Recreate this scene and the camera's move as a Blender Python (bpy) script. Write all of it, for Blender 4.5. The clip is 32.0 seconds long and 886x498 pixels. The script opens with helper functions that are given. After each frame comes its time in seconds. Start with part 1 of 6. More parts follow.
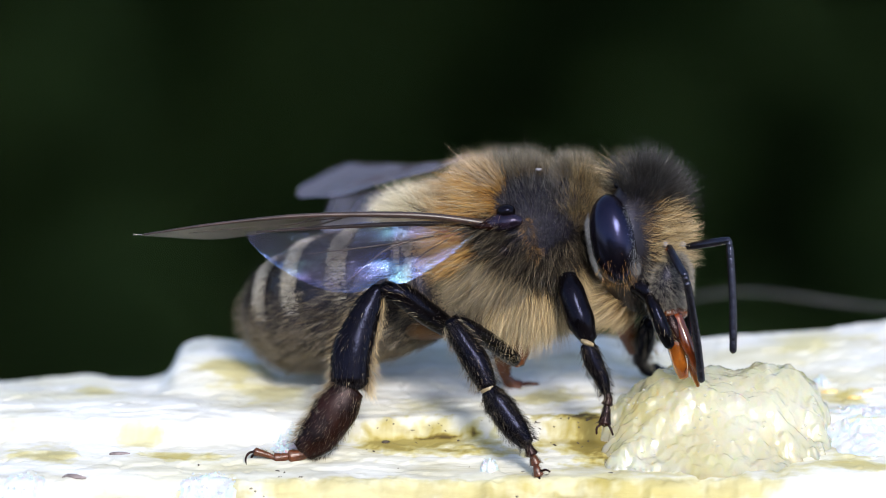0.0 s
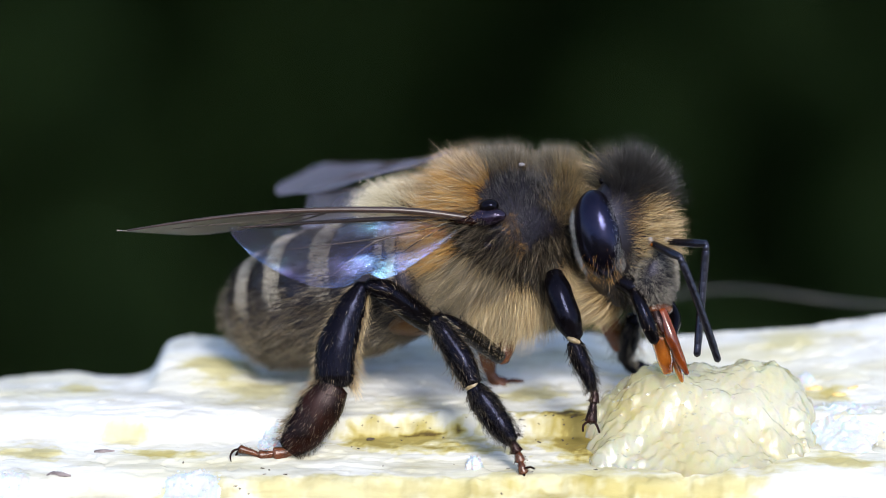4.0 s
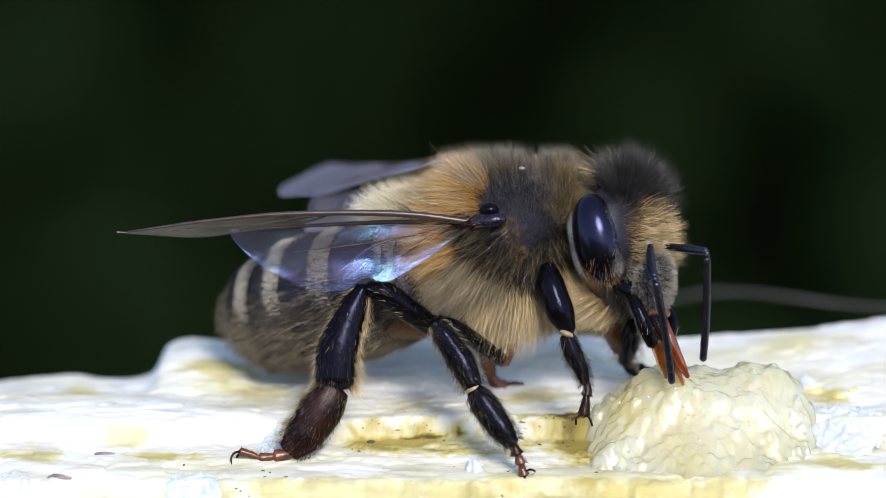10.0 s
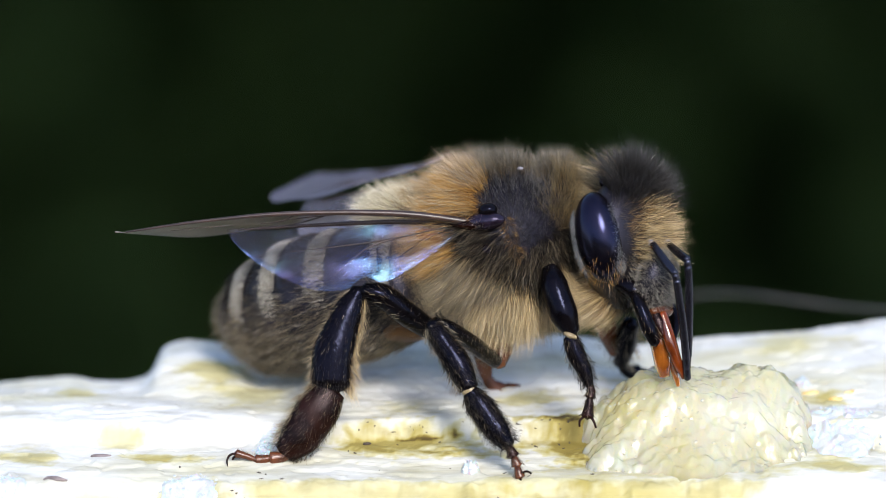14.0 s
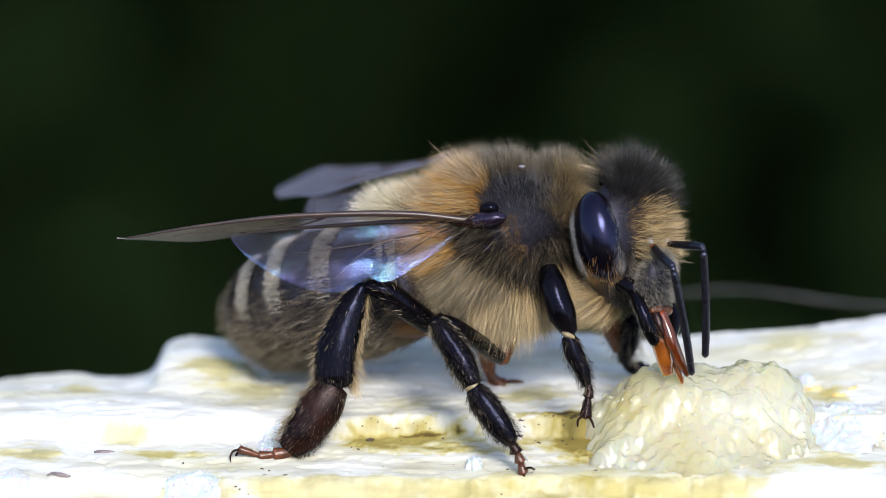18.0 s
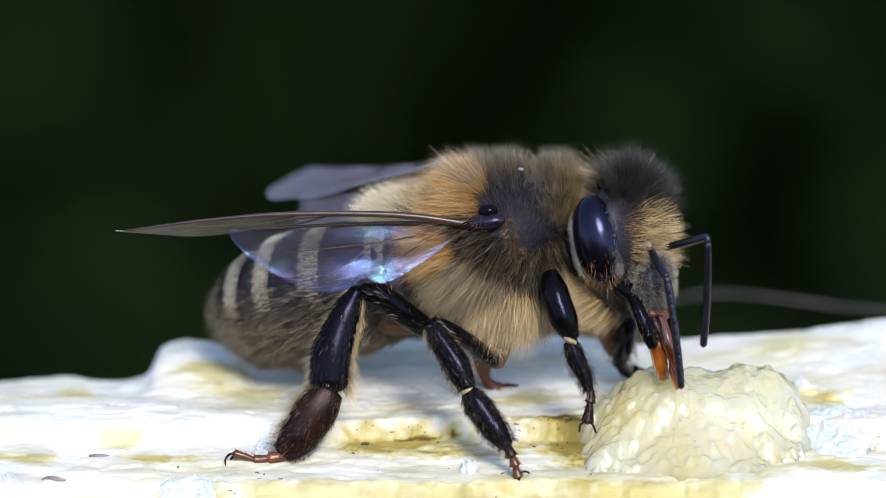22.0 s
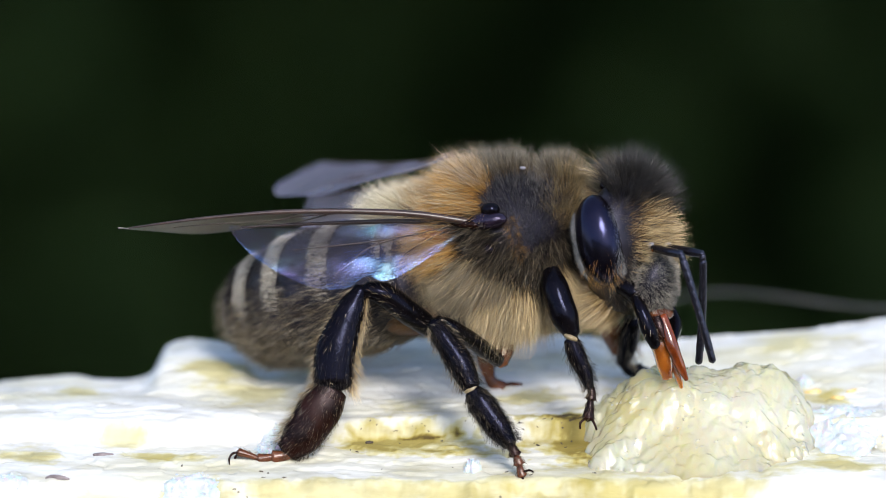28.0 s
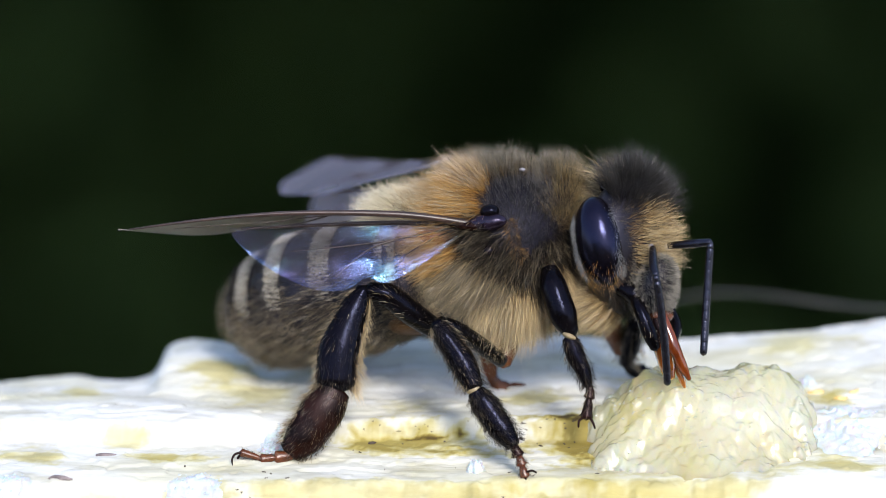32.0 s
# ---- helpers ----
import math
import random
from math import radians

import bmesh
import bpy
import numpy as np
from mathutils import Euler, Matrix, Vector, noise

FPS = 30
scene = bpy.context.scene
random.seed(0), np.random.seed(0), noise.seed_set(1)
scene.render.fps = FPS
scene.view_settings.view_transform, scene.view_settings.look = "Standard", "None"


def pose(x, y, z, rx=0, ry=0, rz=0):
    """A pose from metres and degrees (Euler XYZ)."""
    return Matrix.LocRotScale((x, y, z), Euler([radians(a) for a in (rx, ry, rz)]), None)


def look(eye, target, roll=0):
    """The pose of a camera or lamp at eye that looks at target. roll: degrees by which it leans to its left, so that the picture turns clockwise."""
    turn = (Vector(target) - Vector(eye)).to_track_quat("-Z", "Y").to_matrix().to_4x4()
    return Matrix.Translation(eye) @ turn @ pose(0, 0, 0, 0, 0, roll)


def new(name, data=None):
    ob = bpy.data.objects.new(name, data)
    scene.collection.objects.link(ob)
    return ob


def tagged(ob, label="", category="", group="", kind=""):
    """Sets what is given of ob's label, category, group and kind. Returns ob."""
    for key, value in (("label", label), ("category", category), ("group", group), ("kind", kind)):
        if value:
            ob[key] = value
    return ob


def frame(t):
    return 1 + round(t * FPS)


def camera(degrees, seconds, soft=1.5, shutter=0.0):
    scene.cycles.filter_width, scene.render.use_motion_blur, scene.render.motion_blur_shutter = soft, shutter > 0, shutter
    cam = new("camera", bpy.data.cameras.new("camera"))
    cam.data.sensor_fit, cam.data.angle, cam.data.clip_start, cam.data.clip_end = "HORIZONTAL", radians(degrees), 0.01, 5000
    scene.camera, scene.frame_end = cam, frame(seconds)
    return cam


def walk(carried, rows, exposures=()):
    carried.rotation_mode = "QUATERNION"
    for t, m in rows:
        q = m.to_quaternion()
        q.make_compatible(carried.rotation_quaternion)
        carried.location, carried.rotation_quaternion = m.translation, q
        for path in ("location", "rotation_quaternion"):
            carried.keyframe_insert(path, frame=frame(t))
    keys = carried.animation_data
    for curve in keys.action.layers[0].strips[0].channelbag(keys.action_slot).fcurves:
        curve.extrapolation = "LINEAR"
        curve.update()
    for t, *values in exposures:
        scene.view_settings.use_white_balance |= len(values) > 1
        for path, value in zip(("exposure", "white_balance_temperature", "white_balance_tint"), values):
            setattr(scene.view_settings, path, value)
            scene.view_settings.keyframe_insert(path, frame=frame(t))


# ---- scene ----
MM = 0.001
TILT = 18.0          # the camera looks down by this angle
AXIS = 0.0053        # height of the optical axis above the board at the bee
REACH = 0.150        # lens to the picture's centre

LOOP = 7.44          # the shot restarts after this many seconds


def again(rows):
    """Rows of one loop, (seconds, pose), repeated to the end of the clip."""
    out = []
    for n in range(5):
        for t, m in rows:
            if n * LOOP + t <= 32.01:
                out.append((n * LOOP + t, m))
    if out[-1][0] < 31.99:
        out.append((32.0, out[-1][1]))
    return out


# ---- camera ----
cam = camera(8.79, 32.0, soft=0.5)
cam.data.dof.use_dof = True
cam.data.dof.focus_distance = REACH + 0.0018
cam.data.dof.aperture_fstop = 58.0
ct, st_ = math.cos(radians(TILT)), math.sin(radians(TILT))
EYE = Vector((0, -REACH * ct, AXIS + REACH * st_))


def aim(dx, dz):
    """Looks past the picture's centre by dx and dz millimetres."""
    return look(EYE, (dx * MM, dz * MM * st_, AXIS + dz * MM * ct))


SWAY = [(0, -.316, -.044), (.24, -.285, -.022), (.5, -.206, -.018), (.7, -.172, -.008), (1, -.1, 0), (1.24, -.05, 0), (1.56, 0, 0),
        (2, .043, -.02), (2.5, .067, -.045), (3, .088, -.09), (3.5, .09, -.113), (4.1, .085, -.115), (4.6, .09, -.11), (5.1, .09, -.068),
        (5.6, .115, -.04), (6, .135, 0), (6.5, .172, 0), (7, .208, 0), (7.4, .24, 0)]
LIGHT = (1.3, 6600, 10)   # stops, kelvin and tint of the picture
walk(cam, again([(t, aim(x, z)) for t, x, z in SWAY]), [(0, *LIGHT), (32, *LIGHT)])

# ---- daylight ----
world = bpy.data.worlds.new("sky")
scene.world = world
world.use_nodes = True
wn = world.node_tree
sky = wn.nodes.new("ShaderNodeTexSky")
sky.sky_type, sky.sun_disc = "NISHITA", False
sky.sun_elevation, sky.sun_rotation = radians(39), radians(165)
wn.links.new(sky.outputs[0], wn.nodes["Background"].inputs[0])
wn.nodes["Background"].inputs[1].default_value = 0.15
sun = new("sun", bpy.data.lights.new("sun", "SUN"))
sun.data.energy, sun.data.angle, sun.data.color = 1.75, radians(15), (1.0, 0.97, 0.92)
sun.matrix_world = look((0.15, -0.55, 0.47), (0, 0, 0))


# ---- materials ----
def nodes_of(mat):
    t = mat.node_tree
    return t, t.nodes, t.links, t.nodes["Principled BSDF"]


def mat_of(name, colour, rough=0.5, vary=0.25, scale=4000.0, bump=0.0, bump_scale=20000.0, spec=0.5, metal=0.0, coat=0.0, island=0.0, second=None, sheen=None, deep=0.00003):
    """A surface with grain at two scales. scale: noise cells per metre."""
    m = bpy.data.materials.new(name)
    m.use_nodes = True
    t, n, l, p = nodes_of(m)
    co = n.new("ShaderNodeTexCoord")
    big = n.new("ShaderNodeTexNoise")
    big.inputs["Scale"].default_value, big.inputs["Detail"].default_value = scale, 6
    l.new(co.outputs["Object"], big.inputs["Vector"])
    ramp = n.new("ShaderNodeValToRGB")
    a = [c * (1 - vary) for c in colour]
    b = list(second) if second else [min(1, c * (1 + vary)) for c in colour]
    ramp.color_ramp.elements[0].position, ramp.color_ramp.elements[1].position = 0.32, 0.68
    ramp.color_ramp.elements[0].color, ramp.color_ramp.elements[1].color = (*a, 1), (*b, 1)
    l.new(big.outputs[0], ramp.inputs[0])
    out = ramp.outputs[0]
    if island:
        g = n.new("ShaderNodeNewGeometry")
        hs = n.new("ShaderNodeHueSaturation")
        mr = n.new("ShaderNodeMapRange")
        mr.inputs[3].default_value, mr.inputs[4].default_value = 1 - island, 1 + island
        l.new(g.outputs["Random Per Island"], mr.inputs[0])
        l.new(mr.outputs[0], hs.inputs["Value"])
        l.new(out, hs.inputs["Color"])
        out = hs.outputs[0]
    l.new(out, p.inputs["Base Color"])
    p.inputs["Roughness"].default_value, p.inputs["Metallic"].default_value = rough, metal
    p.inputs["Specular IOR Level"].default_value, p.inputs["Coat Weight"].default_value = spec, coat
    p.inputs["Coat Roughness"].default_value = 0.12
    if sheen:
        p.inputs["Specular Tint"].default_value = (*sheen, 1)
    if bump:
        fine = n.new("ShaderNodeTexNoise")
        fine.inputs["Scale"].default_value, fine.inputs["Detail"].default_value = bump_scale, 3
        l.new(co.outputs["Object"], fine.inputs["Vector"])
        bp = n.new("ShaderNodeBump")
        bp.inputs["Strength"].default_value, bp.inputs["Distance"].default_value = bump, deep
        l.new(fine.outputs[0], bp.inputs["Height"])
        l.new(bp.outputs[0], p.inputs["Normal"])
    return m


CHITIN = mat_of("black_chitin", (0.0025, 0.002, 0.0025), 0.09, 0.4, 3000, 0.2, 22000, 0.1, sheen=(0.5, 0.56, 1.0))
PLATE = mat_of("dark_plate", (0.008, 0.0065, 0.0075), 0.36, 0.4, 3000, 0.3, 30000, 0.3, sheen=(0.7, 0.7, 1.0))
BROWN = mat_of("reddish_brown_chitin", (0.085, 0.024, 0.008), 0.27, 0.5, 2500, 0.2, 22000, 0.4)
DARKBROWN = mat_of("dark_brown_chitin", (0.0085, 0.0026, 0.0014), 0.2, 0.7, 1800, 0.25, 36000, 0.14, sheen=(1.0, 0.8, 0.85))
AMBER = mat_of("amber_mouthpart", (0.2, 0.045, 0.006), 0.12, 0.3, 1400, 0.1, 12000, 0.5, coat=0.2, second=(0.4, 0.12, 0.014))
REDDISH = mat_of("red_brown_mouthpart", (0.08, 0.015, 0.004), 0.12, 0.5, 1800, 0.1, 12000, 0.5, coat=0.2, second=(0.17, 0.03, 0.004))
AMBER.node_tree.nodes["Principled BSDF"].inputs["Transmission Weight"].default_value = 0.35
ANTENNA = mat_of("antenna_chitin", (0.005, 0.0045, 0.006), 0.2, 0.3, 5000, 0.3, 30000, 0.5, sheen=(0.65, 0.68, 1.0))
EYE_MAT = mat_of("compound_eye", (0.003, 0.0025, 0.004), 0.1, 0.4, 1500, 0.12, 36000, 0.34, sheen=(0.42, 0.46, 1.0))
JOINT = mat_of("pale_joint_membrane", (0.24, 0.18, 0.1), 0.4, 0.2, 4000)
SOCKET = mat_of("antenna_socket", (0.2, 0.19, 0.22), 0.3, 0.2, 4000)


def hair_mat(name, low, mid, high, tip=None, fade=0.6, rough=0.34, spec=0.5, tuft=1500.0):
    """Hair that differs from strand to strand and from tuft to tuft, and turns towards another colour at its tips; pale
    tips also carry rim light.
    """
    m = bpy.data.materials.new(name)
    m.use_nodes = True
    t, n, l, p = nodes_of(m)
    g, co = n.new("ShaderNodeNewGeometry"), n.new("ShaderNodeTexCoord")
    lock = n.new("ShaderNodeTexNoise")
    lock.inputs["Scale"].default_value, lock.inputs["Detail"].default_value = tuft, 3
    l.new(co.outputs["Object"], lock.inputs["Vector"])
    wide = n.new("ShaderNodeMapRange")
    wide.inputs[1].default_value, wide.inputs[2].default_value = 0.3, 0.7
    l.new(lock.outputs[0], wide.inputs[0])
    both = n.new("ShaderNodeMix")
    both.inputs[0].default_value = 0.3
    l.new(g.outputs["Random Per Island"], both.inputs[2])
    l.new(wide.outputs[0], both.inputs[3])
    r = n.new("ShaderNodeValToRGB")
    r.color_ramp.elements[0].color, r.color_ramp.elements[1].color = (*low, 1), (*high, 1)
    r.color_ramp.elements[0].position, r.color_ramp.elements[1].position = 0.12, 0.88
    e = r.color_ramp.elements.new(0.5)
    e.color = (*mid, 1)
    l.new(both.outputs[0], r.inputs[0])
    out = r.outputs[0]
    if tip:
        at = n.new("ShaderNodeAttribute")
        at.attribute_name = "tip"
        mr = n.new("ShaderNodeMapRange")
        mr.inputs[1].default_value, mr.inputs[2].default_value, mr.inputs[4].default_value = 0.3, 1.0, fade
        l.new(at.outputs["Fac"], mr.inputs[0])
        mx = n.new("ShaderNodeMixRGB")
        mx.inputs[2].default_value = (*tip, 1)
        l.new(mr.outputs[0], mx.inputs[0])
        l.new(out, mx.inputs[1])
        out = mx.outputs[0]
    l.new(out, p.inputs["Base Color"])
    p.inputs["Roughness"].default_value, p.inputs["Specular IOR Level"].default_value = rough, spec
    thin = n.new("ShaderNodeBsdfTranslucent")
    l.new(out, thin.inputs[0])
    mix = n.new("ShaderNodeMixShader")
    mix.inputs[0].default_value = 0.14
    l.new(p.outputs[0], mix.inputs[1])
    l.new(thin.outputs[0], mix.inputs[2])
    l.new(mix.outputs[0], n["Material Output"].inputs[0])
    return m


# pale tip colour with the rim light on the fur's edge mixed in
RIM_SILVER = (0.62, 0.58, 0.48)
F_TAN = hair_mat("orange_tan_hair", (0.02, 0.008, 0.003), (0.27, 0.115, 0.02), (0.68, 0.37, 0.09), (0.75, 0.53, 0.24), 0.4)
F_TOP = hair_mat("brown_grey_hair", (0.01, 0.007, 0.005), (0.055, 0.038, 0.02), (0.2, 0.14, 0.075), (0.3, 0.275, 0.225), 0.5)
F_RUST = hair_mat("orange_silver_hair", (0.02, 0.008, 0.003), (0.24, 0.11, 0.02), (0.58, 0.33, 0.08), RIM_SILVER, 0.5)
F_BUFF = hair_mat("buff_hair", (0.018, 0.01, 0.005), (0.26, 0.165, 0.066), (0.78, 0.58, 0.3), (0.88, 0.74, 0.48), 0.45)
F_NECK = hair_mat("collar_hair", (0.012, 0.008, 0.005), (0.075, 0.048, 0.021), (0.3, 0.205, 0.095), (0.44, 0.35, 0.2), 0.45)
F_FACE = hair_mat("brow_hair", (0.05, 0.025, 0.008), (0.21, 0.11, 0.032), (0.42, 0.26, 0.1))
F_CREAM = hair_mat("cream_hair", (0.2, 0.15, 0.075), (0.5, 0.42, 0.25), (0.78, 0.7, 0.5), (0.82, 0.77, 0.64), 0.5)
F_DARK = hair_mat("black_hair", (0.004, 0.0035, 0.0035), (0.012, 0.009, 0.007), (0.05, 0.037, 0.024), spec=0.2)
F_CROWN = hair_mat("crown_hair", (0.004, 0.0035, 0.0035), (0.009, 0.008, 0.008), (0.03, 0.026, 0.023), (0.09, 0.084, 0.082), 0.5)
F_GREY = hair_mat("grey_hair", (0.09, 0.08, 0.07), (0.2, 0.18, 0.15), (0.38, 0.35, 0.3))
F_SLATE = hair_mat("slate_hair", (0.03, 0.03, 0.034), (0.085, 0.08, 0.085), (0.2, 0.185, 0.17))
F_SILVER = hair_mat("silver_felt", (0.06, 0.06, 0.063), (0.14, 0.14, 0.143), (0.3, 0.3, 0.3))
F_LEG = hair_mat("leg_hair", (0.06, 0.04, 0.022), (0.25, 0.18, 0.1), (0.55, 0.45, 0.3))
F_BELLY = hair_mat("brown_hair", (0.018, 0.013, 0.008), (0.07, 0.052, 0.03), (0.2, 0.155, 0.095), (0.38, 0.31, 0.21), 0.5)
F_BAND = hair_mat("pale_band_hair", (0.16, 0.145, 0.12), (0.34, 0.31, 0.26), (0.56, 0.51, 0.43))
LOBE = mat_of("violet_chitin", (0.008, 0.005, 0.009), 0.16, 0.5, 3500, 0.5, 9000, 0.4, sheen=(0.7, 0.65, 1.0))
ORANGE = mat_of("orange_skin", (0.2, 0.065, 0.011), 0.5, 0.3, 3500, 0.2, 16000, 0.4)
AMBER_SKIN = mat_of("amber_skin", (0.1, 0.04, 0.008), 0.4, 0.4, 2500, 0.3, 16000, 0.3)
SHIELD = mat_of("thorax_plate", (0.006, 0.005, 0.008), 0.5, 0.4, 3000, 0.4, 30000, 0.22, sheen=(0.75, 0.75, 1.0))


def wing_mat(name, body, gloss, tint):
    m = bpy.data.materials.new(name)
    m.use_nodes = True
    t, n, l, p = nodes_of(m)
    p.inputs["Base Color"].default_value = (*tint, 1)
    p.inputs["Roughness"].default_value = 0.4
    co = n.new("ShaderNodeTexCoord")
    wrinkle = n.new("ShaderNodeTexNoise")
    wrinkle.inputs["Scale"].default_value, wrinkle.inputs["Detail"].default_value = 900, 2
    dots = n.new("ShaderNodeTexVoronoi")
    dots.inputs["Scale"].default_value = 19000
    hue = n.new("ShaderNodeValToRGB")
    el = hue.color_ramp.elements
    el[0].position, el[0].color = 0.3, (0.42, 0.32, 0.8, 1)
    el[1].position, el[1].color = 0.7, (0.35, 0.8, 0.9, 1)
    e = el.new(0.48)
    e.color = (0.4, 0.48, 1.0, 1)
    l.new(co.outputs["Object"], wrinkle.inputs["Vector"])
    l.new(co.outputs["Object"], dots.inputs["Vector"])
    l.new(wrinkle.outputs[0], hue.inputs[0])
    shine = n.new("ShaderNodeBsdfGlossy")
    shine.inputs["Roughness"].default_value = 0.2
    l.new(hue.outputs[0], shine.inputs[0])
    b1, b2 = n.new("ShaderNodeBump"), n.new("ShaderNodeBump")
    b1.inputs["Strength"].default_value, b1.inputs["Distance"].default_value = 1.0, 0.00045
    b2.inputs["Strength"].default_value, b2.inputs["Distance"].default_value = 0.9, 0.000022
    l.new(wrinkle.outputs[0], b1.inputs["Height"])
    l.new(dots.outputs["Distance"], b2.inputs["Height"])
    l.new(b1.outputs[0], b2.inputs["Normal"])
    l.new(b2.outputs[0], shine.inputs["Normal"])
    tr = n.new("ShaderNodeBsdfTransparent")
    tr.inputs[0].default_value = (0.93, 0.91, 0.9, 1)
    mix = n.new("ShaderNodeMixShader")
    mix.inputs[0].default_value = body
    l.new(tr.outputs[0], mix.inputs[1])
    l.new(p.outputs[0], mix.inputs[2])
    top = n.new("ShaderNodeMixShader")
    patch = n.new("ShaderNodeTexNoise")
    patch.inputs["Scale"].default_value, patch.inputs["Detail"].default_value = 420, 3
    l.new(co.outputs["Object"], patch.inputs["Vector"])
    span = n.new("ShaderNodeMapRange")
    span.inputs[1].default_value, span.inputs[2].default_value = 0.36, 0.66
    span.inputs[3].default_value, span.inputs[4].default_value = 0.15, 1.0
    l.new(patch.outputs[0], span.inputs[0])
    # extra gloss wherever the mask on the mesh puts a glint
    glint_mask = n.new("ShaderNodeAttribute")
    glint_mask.attribute_name = "glint_mask"
    thin = n.new("ShaderNodeMath")
    thin.operation = "MULTIPLY_ADD"
    thin.inputs[1].default_value, thin.inputs[2].default_value = gloss * 2.4, gloss * 0.14
    l.new(glint_mask.outputs["Fac"], thin.inputs[0])
    prod = n.new("ShaderNodeMath")
    prod.operation = "MULTIPLY"
    l.new(span.outputs[0], prod.inputs[0])
    l.new(thin.outputs[0], prod.inputs[1])
    span = prod
    l.new(span.outputs[0], top.inputs[0])
    l.new(mix.outputs[0], top.inputs[1])
    l.new(shine.outputs[0], top.inputs[2])
    l.new(top.outputs[0], n["Material Output"].inputs[0])
    return m


WING = wing_mat("clear_wing_membrane", 0.045, 0.2, (0.3, 0.27, 0.34))
SMOKY = wing_mat("smoky_wing_membrane", 0.45, 0.05, (0.37, 0.32, 0.26))
# copy for the far wings; its lavender veil stands in for reflected sky
SMOKY_SKYLIT = wing_mat("skylit_wing_membrane", 0.42, 0.07, (0.3, 0.28, 0.36))
VEIN = mat_of("wing_vein", (0.03, 0.016, 0.013), 0.36, 0.4, 2500, 0.2, 20000, 0.5)


def wood_mat():
    """Bleached weathered wood with long grain, yellow stains and a few dark specks."""
    m = bpy.data.materials.new("bleached_wood")
    m.use_nodes = True
    t, n, l, p = nodes_of(m)
    co = n.new("ShaderNodeTexCoord")
    mp = n.new("ShaderNodeMapping")
    mp.inputs["Scale"].default_value = (0.45, 1, 1)
    l.new(co.outputs["Object"], mp.inputs["Vector"])
    grain = n.new("ShaderNodeTexNoise")
    grain.inputs["Scale"].default_value, grain.inputs["Detail"].default_value = 1500, 9
    l.new(mp.outputs[0], grain.inputs["Vector"])
    mp2 = n.new("ShaderNodeMapping")
    mp2.inputs["Scale"].default_value = (0.35, 1, 1)
    l.new(co.outputs["Object"], mp2.inputs["Vector"])
    blot = n.new("ShaderNodeTexNoise")
    blot.inputs["Scale"].default_value, blot.inputs["Detail"].default_value = 420, 5
    l.new(mp2.outputs[0], blot.inputs["Vector"])
    r1 = n.new("ShaderNodeValToRGB")
    r1.color_ramp.elements[0].position, r1.color_ramp.elements[1].position = 0.32, 0.56
    r1.color_ramp.elements[0].color, r1.color_ramp.elements[1].color = (0.45, 0.435, 0.39, 1), (0.585, 0.58, 0.565, 1)
    l.new(grain.outputs[0], r1.inputs[0])
    soak = n.new("ShaderNodeAttribute")
    soak.attribute_name = "soak"
    add = n.new("ShaderNodeMath")
    add.operation = "MULTIPLY_ADD"
    add.inputs[1].default_value, add.inputs[2].default_value = 1.1, -0.36
    l.new(blot.outputs[0], add.inputs[0])
    tot = n.new("ShaderNodeMath")
    l.new(soak.outputs["Fac"], tot.inputs[0])
    l.new(add.outputs[0], tot.inputs[1])
    half = n.new("ShaderNodeMath")
    half.operation = "MULTIPLY"
    half.inputs[1].default_value = 0.5
    l.new(tot.outputs[0], half.inputs[0])
    r2 = n.new("ShaderNodeValToRGB")
    el = r2.color_ramp.elements
    el[0].position, el[0].color = 0.06, (1, 1, 1, 1)
    el[1].position, el[1].color = 0.8, (0.12, 0.075, 0.02, 1)
    for pos, col in ((0.25, (0.84, 0.78, 0.5)), (0.5, (0.62, 0.52, 0.17)), (0.64, (0.36, 0.27, 0.06))):
        e = el.new(pos)
        e.color = (*col, 1)
    l.new(half.outputs[0], r2.inputs[0])
    mx = n.new("ShaderNodeMixRGB")
    mx.blend_type, mx.inputs[0].default_value = "MULTIPLY", 1.0
    l.new(r1.outputs[0], mx.inputs[1])
    l.new(r2.outputs[0], mx.inputs[2])
    l.new(mx.outputs[0], p.inputs["Base Color"])
    p.inputs["Roughness"].default_value, p.inputs["Specular IOR Level"].default_value = 0.72, 0.25
    mp3 = n.new("ShaderNodeMapping")
    mp3.inputs["Scale"].default_value, mp3.inputs["Rotation"].default_value = (0.16, 1, 1), (0, 0, 0.03)
    l.new(co.outputs["Object"], mp3.inputs["Vector"])
    fibre = n.new("ShaderNodeTexNoise")
    fibre.inputs["Scale"].default_value, fibre.inputs["Detail"].default_value = 3200, 6
    l.new(mp3.outputs[0], fibre.inputs["Vector"])
    both = n.new("ShaderNodeMath")
    l.new(grain.outputs[0], both.inputs[0])
    l.new(fibre.outputs[0], both.inputs[1])
    line = n.new("ShaderNodeValToRGB")
    line.color_ramp.elements[0].position, line.color_ramp.elements[1].position = 0.3, 0.4
    line.color_ramp.elements[0].color, line.color_ramp.elements[1].color = (0.9, 0.885, 0.85, 1), (1, 1, 1, 1)
    l.new(fibre.outputs[0], line.inputs[0])
    mx2 = n.new("ShaderNodeMixRGB")
    mx2.blend_type, mx2.inputs[0].default_value = "MULTIPLY", 1.0
    l.new(mx.outputs[0], mx2.inputs[1])
    l.new(line.outputs[0], mx2.inputs[2])
    l.new(mx2.outputs[0], p.inputs["Base Color"])
    bp = n.new("ShaderNodeBump")
    bp.inputs["Strength"].default_value, bp.inputs["Distance"].default_value = 0.75, 0.00006
    l.new(both.outputs[0], bp.inputs["Height"])
    l.new(bp.outputs[0], p.inputs["Normal"])
    return m


